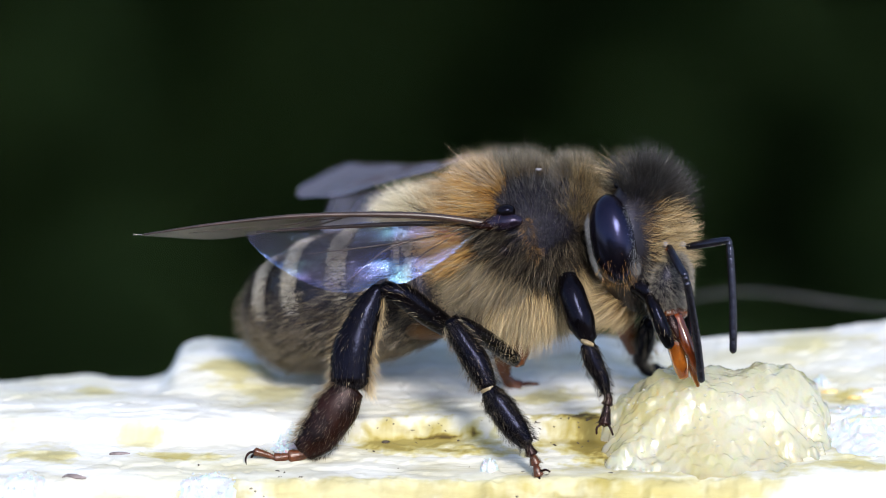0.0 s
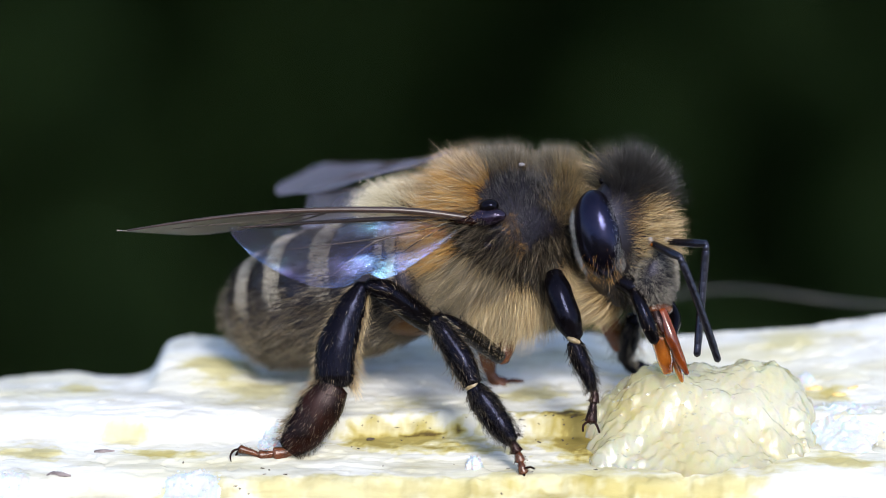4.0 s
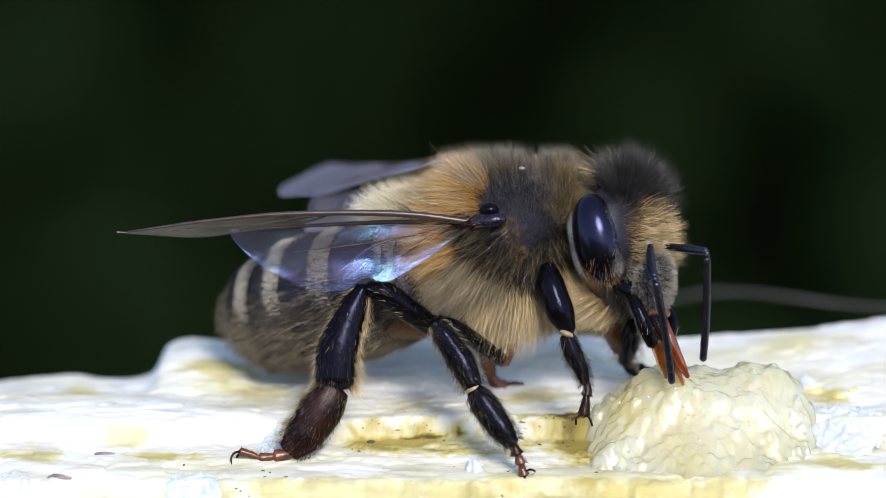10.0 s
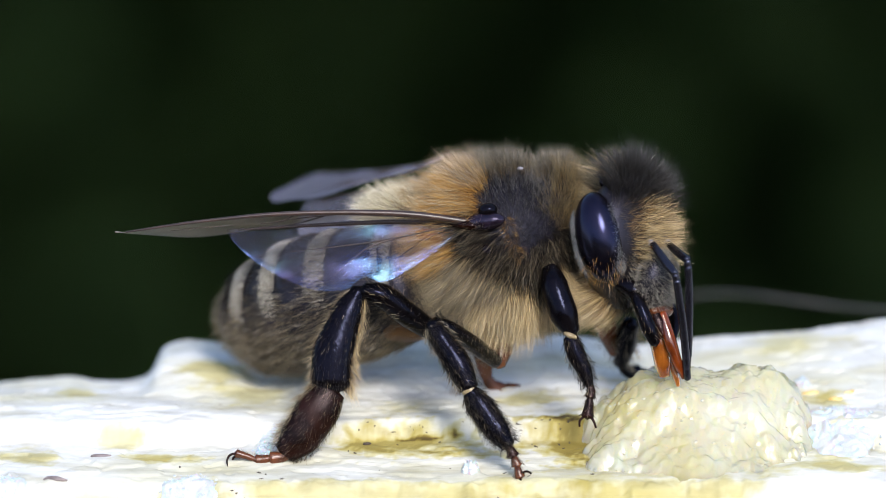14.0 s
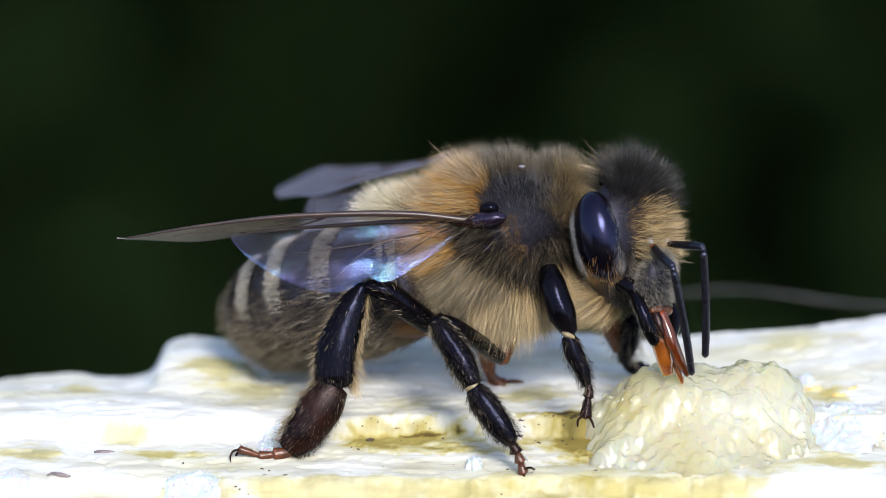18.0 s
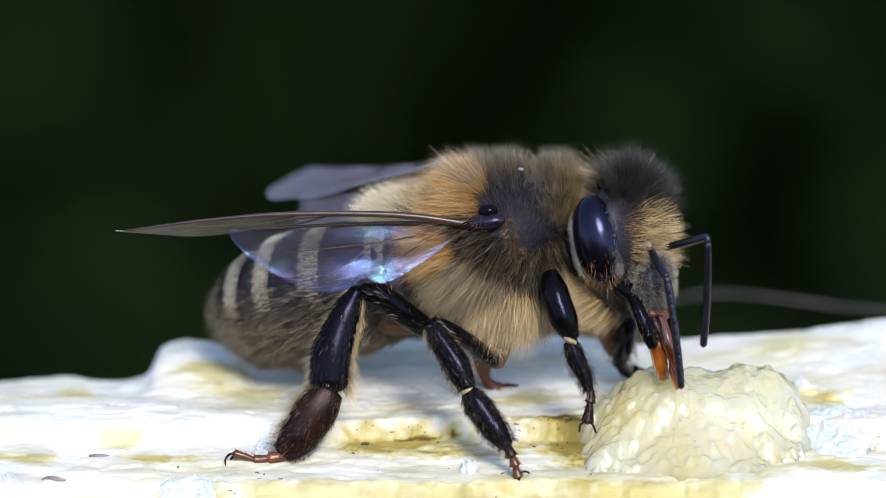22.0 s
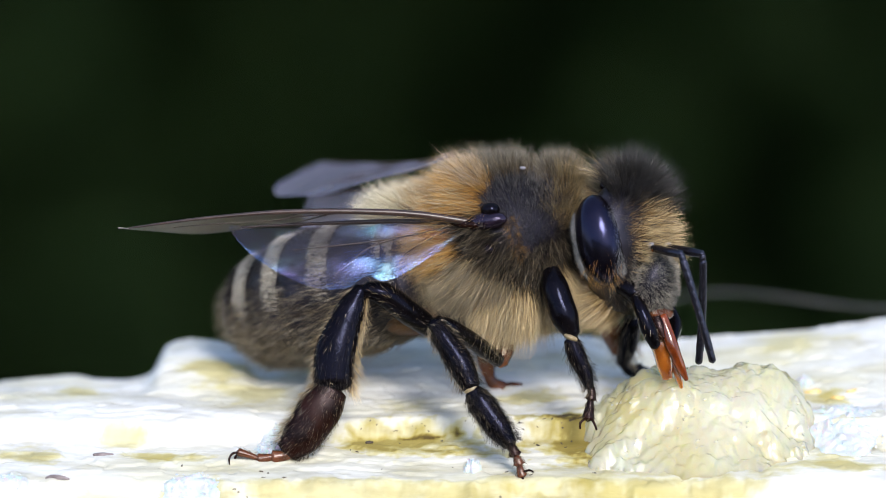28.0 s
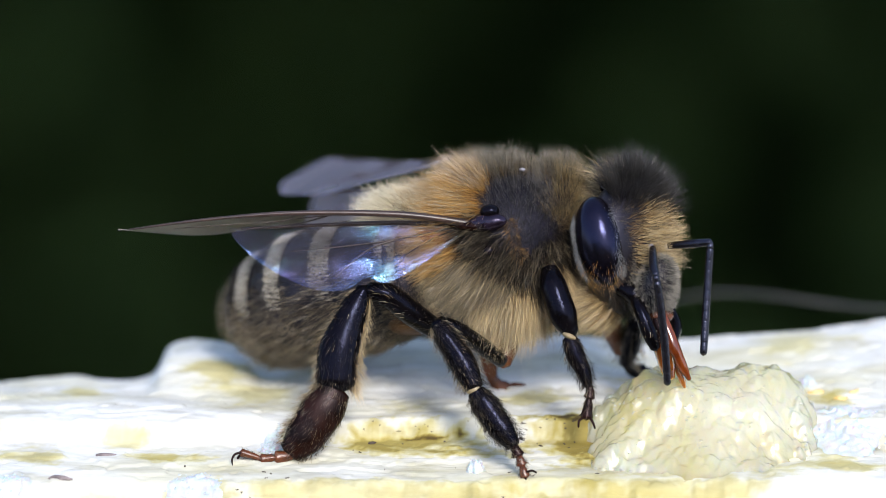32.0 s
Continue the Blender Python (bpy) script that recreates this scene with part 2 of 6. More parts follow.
WOOD = wood_mat()
CANDY = mat_of("candied_honey", (0.8, 0.69, 0.32), 0.2, 0.05, 330, 0.35, 4600, 0.5, second=(0.88, 0.85, 0.68), coat=1.0, deep=0.0001)
cp = CANDY.node_tree.nodes["Principled BSDF"].inputs
cp["Subsurface Weight"].default_value, cp["Subsurface Scale"].default_value = 0.7, 0.0022
cp["Subsurface Radius"].default_value = (1.0, 0.8, 0.4)
cp["Transmission Weight"].default_value, cp["Coat Roughness"].default_value = 0.57, 0.03
DROP = mat_of("clear_honey", (0.8, 0.76, 0.6), 0.05, 0.05, 900, 0.0, 1, 0.6, coat=1.0)
DROP.node_tree.nodes["Principled BSDF"].inputs["Transmission Weight"].default_value = 0.6
WET_SUGAR = mat_of("wet_sugar", (0.46, 0.475, 0.48), 0.35, 0.1, 3000, 0.6, 9000, 0.5, second=(0.53, 0.54, 0.545), deep=0.00005)
WET_SUGAR.node_tree.nodes["Principled BSDF"].inputs["Subsurface Weight"].default_value = 0.6
WET_SUGAR.node_tree.nodes["Principled BSDF"].inputs["Subsurface Scale"].default_value = 0.0005
POLLEN = mat_of("orange_honey", (0.62, 0.36, 0.07), 0.25, 0.25, 3000, 0.5, 9000, 0.5, second=(0.72, 0.55, 0.25))
SUGAR = mat_of("sugar_crystal", (0.46, 0.5, 0.55), 0.15, 0.1, 3000, 0.0, 1, 0.7)
CRUMB = mat_of("dark_crumb", (0.05, 0.035, 0.025), 0.7, 0.5, 6000)
SPLINTER = mat_of("grey_splinter", (0.16, 0.13, 0.13), 0.8, 0.5, 6000)
LEAF = mat_of("hedge_leaf", (0.038, 0.068, 0.023), 0.9, 0.3, 12, spec=0.05, island=0.3)
GROUND = mat_of("dark_soil", (0.012, 0.015, 0.008), 0.9, 0.5, 6, 0.5, 60, 0.2)
BARK = mat_of("bark", (0.03, 0.024, 0.016), 0.9, 0.4, 60, 0.5, 300, 0.2)
STALK = mat_of("dry_stalk", (0.05, 0.046, 0.04), 0.6, 0.3, 600)


# ---- mesh helpers: lengths in millimetres ----
PIVOT = {}


def part(name, data, material, parent=None, label="", pivot=None, smooth=True, kind=""):
    """Links (verts, faces) as one mesh object, with its origin at pivot."""
    verts, faces = data
    pv = Vector(pivot) if pivot is not None else (PIVOT[parent.name] if parent else Vector((0, 0, 0)))
    v = (np.asarray(verts, dtype=float) - np.array(pv)) * MM
    me = bpy.data.meshes.new(name)
    me.from_pydata(v.tolist(), [], faces if isinstance(faces, list) else faces.tolist())
    if smooth:
        me.polygons.foreach_set("use_smooth", [True] * len(me.polygons))
    me.materials.append(material)
    me.update()
    ob = new(name, me)
    PIVOT[ob.name] = pv
    if parent:
        ob.parent = parent
        ob.location = (pv - PIVOT[parent.name]) * MM
    else:
        ob.location = pv * MM
    return tagged(ob, label, kind=kind)


def merge(*shapes):
    verts, faces, k = [], [], 0
    for v, f in shapes:
        verts += [tuple(p) for p in v]
        faces += [tuple(i + k for i in q) for q in f]
        k += len(v)
    return verts, faces


def smooth_line(points, values, step=6):
    """Catmull-Rom through the points; the values (rows of numbers) follow along."""
    p = [Vector(q) for q in points]
    out, val = [], []
    n = len(p)
    for i in range(n - 1):
        a, b, c, d = p[max(i - 1, 0)], p[i], p[i + 1], p[min(i + 2, n - 1)]
        for k in range(step):
            t = k / step
            out.append(0.5 * ((2 * b) + (c - a) * t + (2 * a - 5 * b + 4 * c - d) * t * t + (3 * b - a - 3 * c + d) * t ** 3))
            val.append([u + (w - u) * (t * t * (3 - 2 * t)) for u, w in zip(values[i], values[i + 1])])
    out.append(p[-1])
    val.append(list(values[-1]))
    return out, val


def tube_frames(points, radii, wide=(0, 1, 0), step=6):
    """Centres, half widths and cross axes along a limb. radii: (across, along wide) at each point."""
    line, rad = smooth_line(points, [r if isinstance(r, (tuple, list)) else (r, r) for r in radii], step)
    w = Vector(wide)
    fr = []
    for i, c in enumerate(line):
        t = (line[min(i + 1, len(line) - 1)] - line[max(i - 1, 0)]).normalized()
        b = (w - t * w.dot(t)).normalized()
        a = t.cross(b)
        fr.append((c, t, a, b, rad[i]))
    return fr


def tube(points, radii, sides=14, wide=(0, 1, 0), step=6, rough=0.0):
    fr = tube_frames(points, radii, wide, step)
    verts, faces = [], []
    for c, t, a, b, r in fr:
        for k in range(sides):
            g = 2 * math.pi * k / sides
            q = c + a * (math.cos(g) * r[0]) + b * (math.sin(g) * r[1])
            if rough:
                q += (q - c).normalized() * rough * noise.noise(q * 3)
            verts.append(tuple(q))
    m = len(fr)
    for i in range(m - 1):
        for k in range(sides):
            j = (k + 1) % sides
            faces.append((i * sides + k, i * sides + j, (i + 1) * sides + j, (i + 1) * sides + k))
    for i, s in ((0, -1), (m - 1, 1)):
        c, t, a, b, r = fr[i]
        verts.append(tuple(c + t * s * min(r) * 0.7))
        e = len(verts) - 1
        for k in range(sides):
            j = (k + 1) % sides
            faces.append((i * sides + j, i * sides + k, e) if s < 0 else (i * sides + k, i * sides + j, e))
    return verts, faces


def axes(forward, up=(0, 0, 1)):
    """Forward, side (towards the watcher's left of forward) and up, at right angles."""
    f = Vector(forward).normalized()
    s = Vector(up).cross(f).normalized()
    return f, s, f.cross(s)


def blob(centre, ax, semi, shape=None, nu=40, nv=26):
    """An ellipsoid on three axes; shape(a, b, c) may reshape the unit sphere."""
    verts, faces = [], []
    c = Vector(centre)
    for i in range(nv + 1):
        th = math.pi * i / nv
        for k in range(nu):
            ph = 2 * math.pi * k / nu
            q = (math.sin(th) * math.cos(ph), math.sin(th) * math.sin(ph), math.cos(th))
            if shape:
                q = shape(*q)
            verts.append(tuple(c + ax[0] * (q[0] * semi[0]) + ax[1] * (q[1] * semi[1]) + ax[2] * (q[2] * semi[2])))
    for i in range(nv):
        for k in range(nu):
            j = (k + 1) % nu
            faces.append((i * nu + k, (i + 1) * nu + k, (i + 1) * nu + j, i * nu + j))
    return verts, faces


RNG = np.random.default_rng(7)


def strands(roots, ways, lengths, width, bend, curl=0.25):
    """Tapered hairs in loose tufts. bend: the way in which their tips lean."""
    n = len(roots)
    width *= 0.9
    r, w = np.asarray(roots, float), np.asarray(ways, float)
    w /= np.linalg.norm(w, axis=1)[:, None] + 1e-9
    wave = np.array([[7.1, -4.3, 3.9], [5.2, 6.4, -3.3], [-4.7, 3.1, 8.2]])
    clump = np.sin(r @ wave + np.array([0.3, 1.9, 4.1])) + 0.6 * np.sin(r @ (wave[::-1] * 2.3) + np.array([1.3, 0.9, 2.1]))
    w = w + clump * 0.13 + RNG.normal(0, curl * 0.45, (n, 3))
    w /= np.linalg.norm(w, axis=1)[:, None]
    lean = np.asarray(bend, float) + RNG.normal(0, curl * 0.8, (n, 3)) + 0.16 * np.sin(r @ (wave * 1.9))
    ln = np.asarray(lengths, float)[:, None]
    side = np.cross(w, RNG.normal(0, 1, (n, 3)))
    side /= np.linalg.norm(side, axis=1)[:, None] + 1e-9
    sway = np.cross(w, side) * RNG.normal(0, 0.05, (n, 1))
    rings = []
    for s, k in ((0.0, 1.0), (0.36, 0.95), (0.72, 0.65)):
        c = r + w * ln * s + lean * ln * (s * s * 0.75) + sway * ln * math.sin(5 * s)
        rings += [c + side * width * k, c - side * width * k]
    rings.append(r + w * ln + lean * ln * 0.75)
    v = np.stack(rings, axis=1).reshape(-1, 3)
    quads = (np.arange(n)[:, None, None] * 7 + np.array([(0, 1, 3, 2), (2, 3, 5, 4)])[None]).reshape(-1, 4).tolist()
    tris = (np.arange(n)[:, None] * 7 + np.array([4, 5, 6])[None]).tolist()
    return v, quads + tris


def on_blob(centre, ax, semi, count, keep=None, shape=None, soft=0.09):
    """Random points and normals on an ellipsoid where keep(unit point) is true."""
    u = RNG.normal(0, 1, (count, 3))
    u /= np.linalg.norm(u, axis=1)[:, None]
    if keep is not None:
        j = u + RNG.normal(0, soft, u.shape)
        u = u[keep(j[:, 0], j[:, 1], j[:, 2])]
    m = np.array([tuple(a) for a in ax])
    q = u if shape is None else np.array([shape(*p) for p in u])
    pts = np.array(centre) + (q * np.array(semi)) @ m
    nor = (u / np.array(semi)) @ m
    return pts, nor / np.linalg.norm(nor, axis=1)[:, None], u


def on_tube(points, radii, count, wide=(0, 1, 0), span=(0, 1), arc=None):
    """Random points, normals and tangents on a limb; arc limits the angle round it."""
    fr = tube_frames(points, radii, wide)
    pts, nor, tan = [], [], []
    for _ in range(count):
        x = (span[0] + (span[1] - span[0]) * RNG.random()) * (len(fr) - 1.001)
        i = int(x)
        c, t, a, b, r = fr[i]
        c2 = fr[i + 1][0]
        g = RNG.uniform(0, 2 * math.pi) if arc is None else RNG.uniform(*arc)
        o = a * (math.cos(g) * r[0]) + b * (math.sin(g) * r[1])
        pts.append(tuple(c.lerp(c2, x - i) + o))
        nor.append(tuple((a * (math.cos(g) / r[0]) + b * (math.sin(g) / r[1])).normalized()))
        tan.append(tuple(t))
    return np.array(pts), np.array(nor), np.array(tan)


def fur(name, roots, ways, low, high, width, bend, material, parent, label="", curl=0.25):
    n = len(roots)
    ob = part(name, strands(roots, ways, RNG.uniform(low, high, n), width, bend, curl), material, parent, label, kind="stuff")
    at = ob.data.attributes.new("tip", "FLOAT", "POINT")
    at.data.foreach_set("value", np.tile([0, 0, 0.36, 0.36, 0.72, 0.72, 1.0], n))
    return ob


# ---- ground, hedge, board ----
def grid(x0, x1, y0, y1, nx, ny, height):
    xs, ys = np.linspace(x0, x1, nx), np.linspace(y0, y1, ny)
    verts = [(x, y, height(x, y)) for y in ys for x in xs]
    faces = [(j * nx + i, j * nx + i + 1, (j + 1) * nx + i + 1, (j + 1) * nx + i) for j in range(ny - 1) for i in range(nx - 1)]
    return verts, faces


GROUND_Z = -900.0
ground = part("ground", grid(-400000, 400000, -400000, 400000, 60, 60, lambda x, y: GROUND_Z + 0.0), GROUND, None,
              "dark shaded soil and grass under the hedge", kind="structure")


def leaves(c, rng, low, high):
    """One five-cornered folded leaf at each centre."""
    n = len(c)
    d = rng.normal(0, 1, (n, 3)) + np.array([0, 0, -0.6])
    d /= np.linalg.norm(d, axis=1)[:, None]
    s = np.cross(d, rng.normal(0, 1, (n, 3)))
    s /= np.linalg.norm(s, axis=1)[:, None]
    up = np.cross(d, s)
    ln = rng.uniform(low, high, n)[:, None]
    rows = [c, c + d * ln * 0.4 + s * ln * 0.26, c + d * ln, c + d * ln * 0.4 - s * ln * 0.26, c + d * ln * 0.45 - up * ln * 0.07]
    v = np.stack(rows, axis=1).reshape(-1, 3)
    f = (np.arange(n)[:, None, None] * 5 + np.array([(0, 1, 4), (1, 2, 4), (2, 3, 4), (3, 0, 4)])[None]).reshape(-1, 3).tolist()
    return v, f


def hedge(turn, radius, top, count, seed, over, hollow=0.0):
    """One shrub of the ring of hedges round the board; over: reach of an unseen overhang added to shade its face;
    hollow: depth of a gap that darkens its middle.
    """
    rng = np.random.default_rng(seed)
    g = math.radians(turn)
    along, out = np.array([math.cos(g), math.sin(g), 0]), np.array([-math.sin(g), math.cos(g), 0])
    half = radius * 0.95
    a = rng.uniform(-half, half, count)
    z = rng.uniform(GROUND_Z + 20, top, count)
    depth = radius + np.abs(rng.normal(0, 240, count)) + 30 * np.sin(a / 260 + turn) + 25 * np.sin(z / 190 + a / 400)
    depth += hollow * np.exp(-((a - 6) / 46) ** 2)
    # leaves of the overhang, out of view, that keep sun off the hedge's face
    shade_crown = rng.random(count) < (0.4 if over else 0.0)
    depth[shade_crown] = rng.uniform(radius - over, radius + 200, shade_crown.sum())
    z[shade_crown] = top * 0.24 - 0.33 * (radius - depth[shade_crown]) + np.abs(rng.normal(0, 180, shade_crown.sum()))
    c = a[:, None] * along + depth[:, None] * out
    c[:, 2] = z
    base = out * (radius + 420)
    q = lambda k, z: tuple(base + along * k + np.array([0, 0, z]))
    h = part("hedge", tube([q(0, GROUND_Z), q(30, -300), q(-40, 300), q(40, top * 0.8)], [40, 35, 25, 12], 10), BARK, None,
             "dense dark green hedge in deep shade", pivot=q(0, GROUND_Z))
    tagged(h, category="hedge", group="hedges round the board")
    part("foliage", leaves(c, rng, 35, 80), LEAF, h, "small dark green leaves", smooth=False, kind="stuff")


hedge(0, 1250, 250, 50000, 3, 560, 130)
hedge(0, 1900, 420, 26000, 8, 0)
# unseen hedge behind the lens, added to darken reflections on surfaces facing it
hedge(180, 1500, 450, 20000, 5, 0)


def ridge(x, a, b, soft):
    """1 between a and b, with soft shoulders."""
    return 0.25 * (1 + math.tanh((x - a) / (2 * soft))) * (1 + math.tanh((b - x) / (2 * soft)))


def board_top(x, y):
    """Height of the worn upper edge of the board: long flakes, a step and a broken rim."""
    n = noise.noise
    z = 0.06 * n(Vector((x * 0.35, y * 0.8, 0.3))) + 0.03 * n(Vector((x * 1.1, y * 1.6, 4.0))) + 0.016 * n(Vector((x * 3.5, y * 4.5, 9))) + 0.006 * n(Vector((x * 10, y * 12, 5)))
    edge = 1.45 + 0.35 * n(Vector((x * 0.5, 7.7, 0))) + 0.13 * n(Vector((x * 2.3, 1.7, 0))) + 0.04 * n(Vector((x * 5.0, 1.1, 0)))
    z -= 0.55 / (1 + math.exp(min(60.0, (y - edge) / 0.075)))
    lip = -1.75 + 0.32 * n(Vector((x * 0.45, 2.2, 0))) + 0.22 * n(Vector((x * 1.5, 5.2, 0))) + 0.08 * n(Vector((x * 4.0, 8.2, 0)))
    z -= 0.5 / (1 + math.exp(min(60.0, (y - lip) / 0.1)))
    z -= 0.07 * max(0.0, y - 2.0) + 0.13 * max(0.0, y - 4.5) * ridge(-x, -4.0, 40, 1.5)
    q = 3.2 * n(Vector((x * 0.26, y * 0.55, 11.0))) + 0.9 * n(Vector((x * 1.2, y * 2.0, 3.0))) + 0.35 * n(Vector((x * 4.0, y * 5.0, 8.0)))
    k = q - math.floor(q)
    z += 0.042 * (math.floor(q) + min(1.0, max(0.0, (k - 0.42) * 6)))
    z += 0.092 * min(9.0, max(0.0, x - 4.0)) * min(1.0, max(0.0, (y - 3.0) / 5.0))
    far = min(1.0, max(0.0, (y - 4.0) / 3.0))
    z += far * (0.74 * ridge(x, -3.9, 4.6, 0.4) + 0.78 * ridge(x, -7.78, -5.1, 0.1) * (1 - 0.16 * max(0.0, x + 6.9)) + 0.12 * ridge(x, -10.8, -9.7, 0.15) - 0.42 * ridge(x, -400, -7.9, 0.3))
    return z


FRONT, BACK = -3.6, 9.0


def board_height(x, y):
    return board_top(x, min(max(y, FRONT), BACK))


STAINS = [(*(-0.96, 1.05), 2.3, 0.75, 1.0), (*(6.99, 1.32), 3.6, 3.0, 0.45), (*(3.38, 0.94), 1.25, 1.0, 1.1), (*(-2.12, -1.87), 4.3, 0.55, 0.5), (*(5.83, -1.74), 2.9, 0.5, 0.55),
          (*(10.47, -0.58), 1.6, 0.35, 0.6), (*(-10.71, 0.16), 1.0, 0.5, 0.6), (*(-7.21, 0.19), 1.0, 0.35, 0.7), (*(-8.52, 1.23), 0.9, 0.4, 0.45),
          (*(-4.79, 4.03), 1.0, 0.9, 0.3), (*(-0.67, 2.89), 0.7, 0.5, 0.3), (*(2.52, 3.57), 0.8, 0.7, 0.6), (*(9.92, 7.78), 1.2, 1.2, 0.35),
          (*(-9.87, 4.86), 0.7, 0.8, 0.5), (*(-6.06, 5.49), 0.9, 0.9, 0.5), (*(3.25, 1.99), 1.1, 0.3, 1.5), (*(-0.36, 1.41), 1.3, 0.10, 1.45), (*(10.49, 3.54), 0.55, 0.5, 0.75)]


def stain(x, y):
    """How far the wood is soaked: 0 clean, 1 yellow, above that olive brown."""
    n = noise.noise
    w = 0.8 * n(Vector((x * 0.9, y * 1.5, 6))) + 0.5 * n(Vector((x * 3, y * 4.5, 2))) + 0.25 * n(Vector((x * 9, y * 11, 1)))
    best = 0.0
    for cx, cy, rx, ry, k in STAINS:
        d = math.hypot((x - cx) / rx, (y - cy) / ry) + w
        best = max(best, k * min(1.0, max(0.0, (1.25 - d) * 1.15)))
    return best + 0.1 * max(0.0, w)


def board():
    xs = np.concatenate([np.linspace(-260, -16, 16)[:-1], np.linspace(-16, -13, 10)[:-1], np.linspace(-13, 13, 520), np.linspace(13, 16, 10)[1:], np.linspace(16, 260, 16)[1:]])
    ys = np.linspace(FRONT, BACK, 220)
    nx, ny = len(xs), len(ys)
    v = [(x, y, board_height(x, y)) for y in ys for x in xs]
    f = [(j * nx + i, j * nx + i + 1, (j + 1) * nx + i + 1, (j + 1) * nx + i) for j in range(ny - 1) for i in range(nx - 1)]
    soak = [stain(x, y) if abs(x) < 14 else 0.0 for x, y, z in v]
    # rounded edges front and back, then the faces down to the ground
    k = len(v)
    rows = []
    drops = ((0.25, 0.12), (2.5, 0.3), (30, 0.4), (900, 0.4))
    for side in (-1, 1):
        for drop, out in drops:
            for i in range(nx):
                x, y, z = v[i] if side < 0 else v[(ny - 1) * nx + i]
                rows.append((x, y + side * out, z - drop if drop < 100 else GROUND_Z))
    v = v + rows
    for s in range(2):
        prev = 0 if s == 0 else (ny - 1) * nx
        for r in range(4):
            cur = k + (s * 4 + r) * nx
            for i in range(nx - 1):
                q = (prev + i, cur + i, cur + i + 1, prev + i + 1)
                f.append(q if s == 0 else q[::-1])
            prev = cur
    for i, flip in ((0, 0), (nx - 1, 1)):
        loop = [j * nx + i for j in range(ny)] + [k + (4 + r) * nx + i for r in range(4)] + [k + (3 - r) * nx + i for r in range(4)]
        f.append(tuple(loop if flip else loop[::-1]))
    b = part("wooden_board", (v, f), WOOD, None, "bleached white weathered board edge with yellow stains", pivot=(0, 3, GROUND_Z))
    tagged(b, category="board")
    at = b.data.attributes.new("soak", "FLOAT", "POINT")
    at.data.foreach_set("value", soak + [0.0] * len(rows))
    return b


top_board = board()


def lumps(count, seed, x0, x1, y0, y1, small, large):
    """Round swellings: place, radius and how proud they stand."""
    rng = np.random.default_rng(seed)
    r = small * (large / small) ** rng.random(count) ** 1.5
    return np.stack([rng.uniform(x0, x1, count), rng.uniform(y0, y1, count), r, r * rng.uniform(0.2, 0.5, count)], axis=1)


SWELLS = lumps(1100, 31, 3.4, 10.6, -1.8, 5.2, 0.07, 0.4)


def candy_height(x, y):
    """The lump: a broad wet mass with a steep rim at its back and left, a second crest, and a thin foot in front."""
    n = noise.noise
    u, w = (x - 6.85) / (3.05 if x < 6.85 else 3.3), (y - 1.1) / (2.4 if y > 1.1 else 2.35)
    r = math.hypot(u, w) + 0.22 * n(Vector((x * 0.6, y * 0.6, 2))) + 0.15 * n(Vector((x * 1.6, y * 1.6, 5))) + 0.05 * n(Vector((x * 5, y * 5, 4)))
    if r > 1.02:
        return -0.15
    k = max(0.0, 1 - max(0.0, r) ** 3)
    body = 1.34 * k ** 0.8 * (1 if y > 0.9 else max(0.1, 1 - 0.4 * (0.9 - y)))
    # the second crest, and the soft collar round the tongue
    body += 0.34 * math.exp(-((x - 8.65) / 0.9) ** 2 - ((y - 2.3) / 0.7) ** 2) + 0.26 * math.exp(-((x - 6.25) / 0.6) ** 2 - ((y - 1.0) / 0.5) ** 2)
    d = (SWELLS[:, 0] - x) ** 2 + (SWELLS[:, 1] - y) ** 2
    q = np.maximum(0.0, 1 - d / SWELLS[:, 2] ** 2)
    swell = float((SWELLS[:, 3] * q * np.sqrt(q)).max())
    rough = 0.07 * n(Vector((x * 1.4, y * 1.4, 3))) + 0.035 * n(Vector((x * 3.4, y * 3.4, 8))) + 0.012 * n(Vector((x * 8, y * 8, 8)))
    return body + (0.85 * swell + rough) * min(1.0, 1.4 * k) - 0.03


def honey_base(x, y):
    """The board under the honey, with its steps filled in."""
    soft = -0.55 / (1 + math.exp((y - 1.4) / 0.4)) - 0.4 / (1 + math.exp((y + 1.75) / 0.25)) - 0.07 * max(0.0, y - 2.0)
    return soft + 0.092 * min(9.0, max(0.0, x - 4.0)) * min(1.0, max(0.0, (y - 3.0) / 5.0))


def crystal(c, r, rng):
    """A small blunt crystal, a squashed octahedron with chipped corners."""
    ax = [Vector(rng.normal(0, 1, 3)).normalized() for _ in range(2)]
    x = ax[0]
    y = (ax[1] - x * ax[1].dot(x)).normalized()
    z = x.cross(y)
    v = []
    for a, b, k in ((1, 0, 0), (0.3, 0.9, 0), (-0.8, 0.5, 0), (-0.7, -0.6, 0), (0.4, -0.9, 0)):
        for h in (0.5, -0.5):
            v.append(tuple(Vector(c) + (x * a + y * b) * r + z * h * r * rng.uniform(0.8, 1.4)))
    f = [(0, 2, 4, 6, 8), (9, 7, 5, 3, 1)] + [(2 * i, 2 * i + 1, (2 * i + 3) % 10, (2 * i + 2) % 10) for i in range(5)]
    return v, f


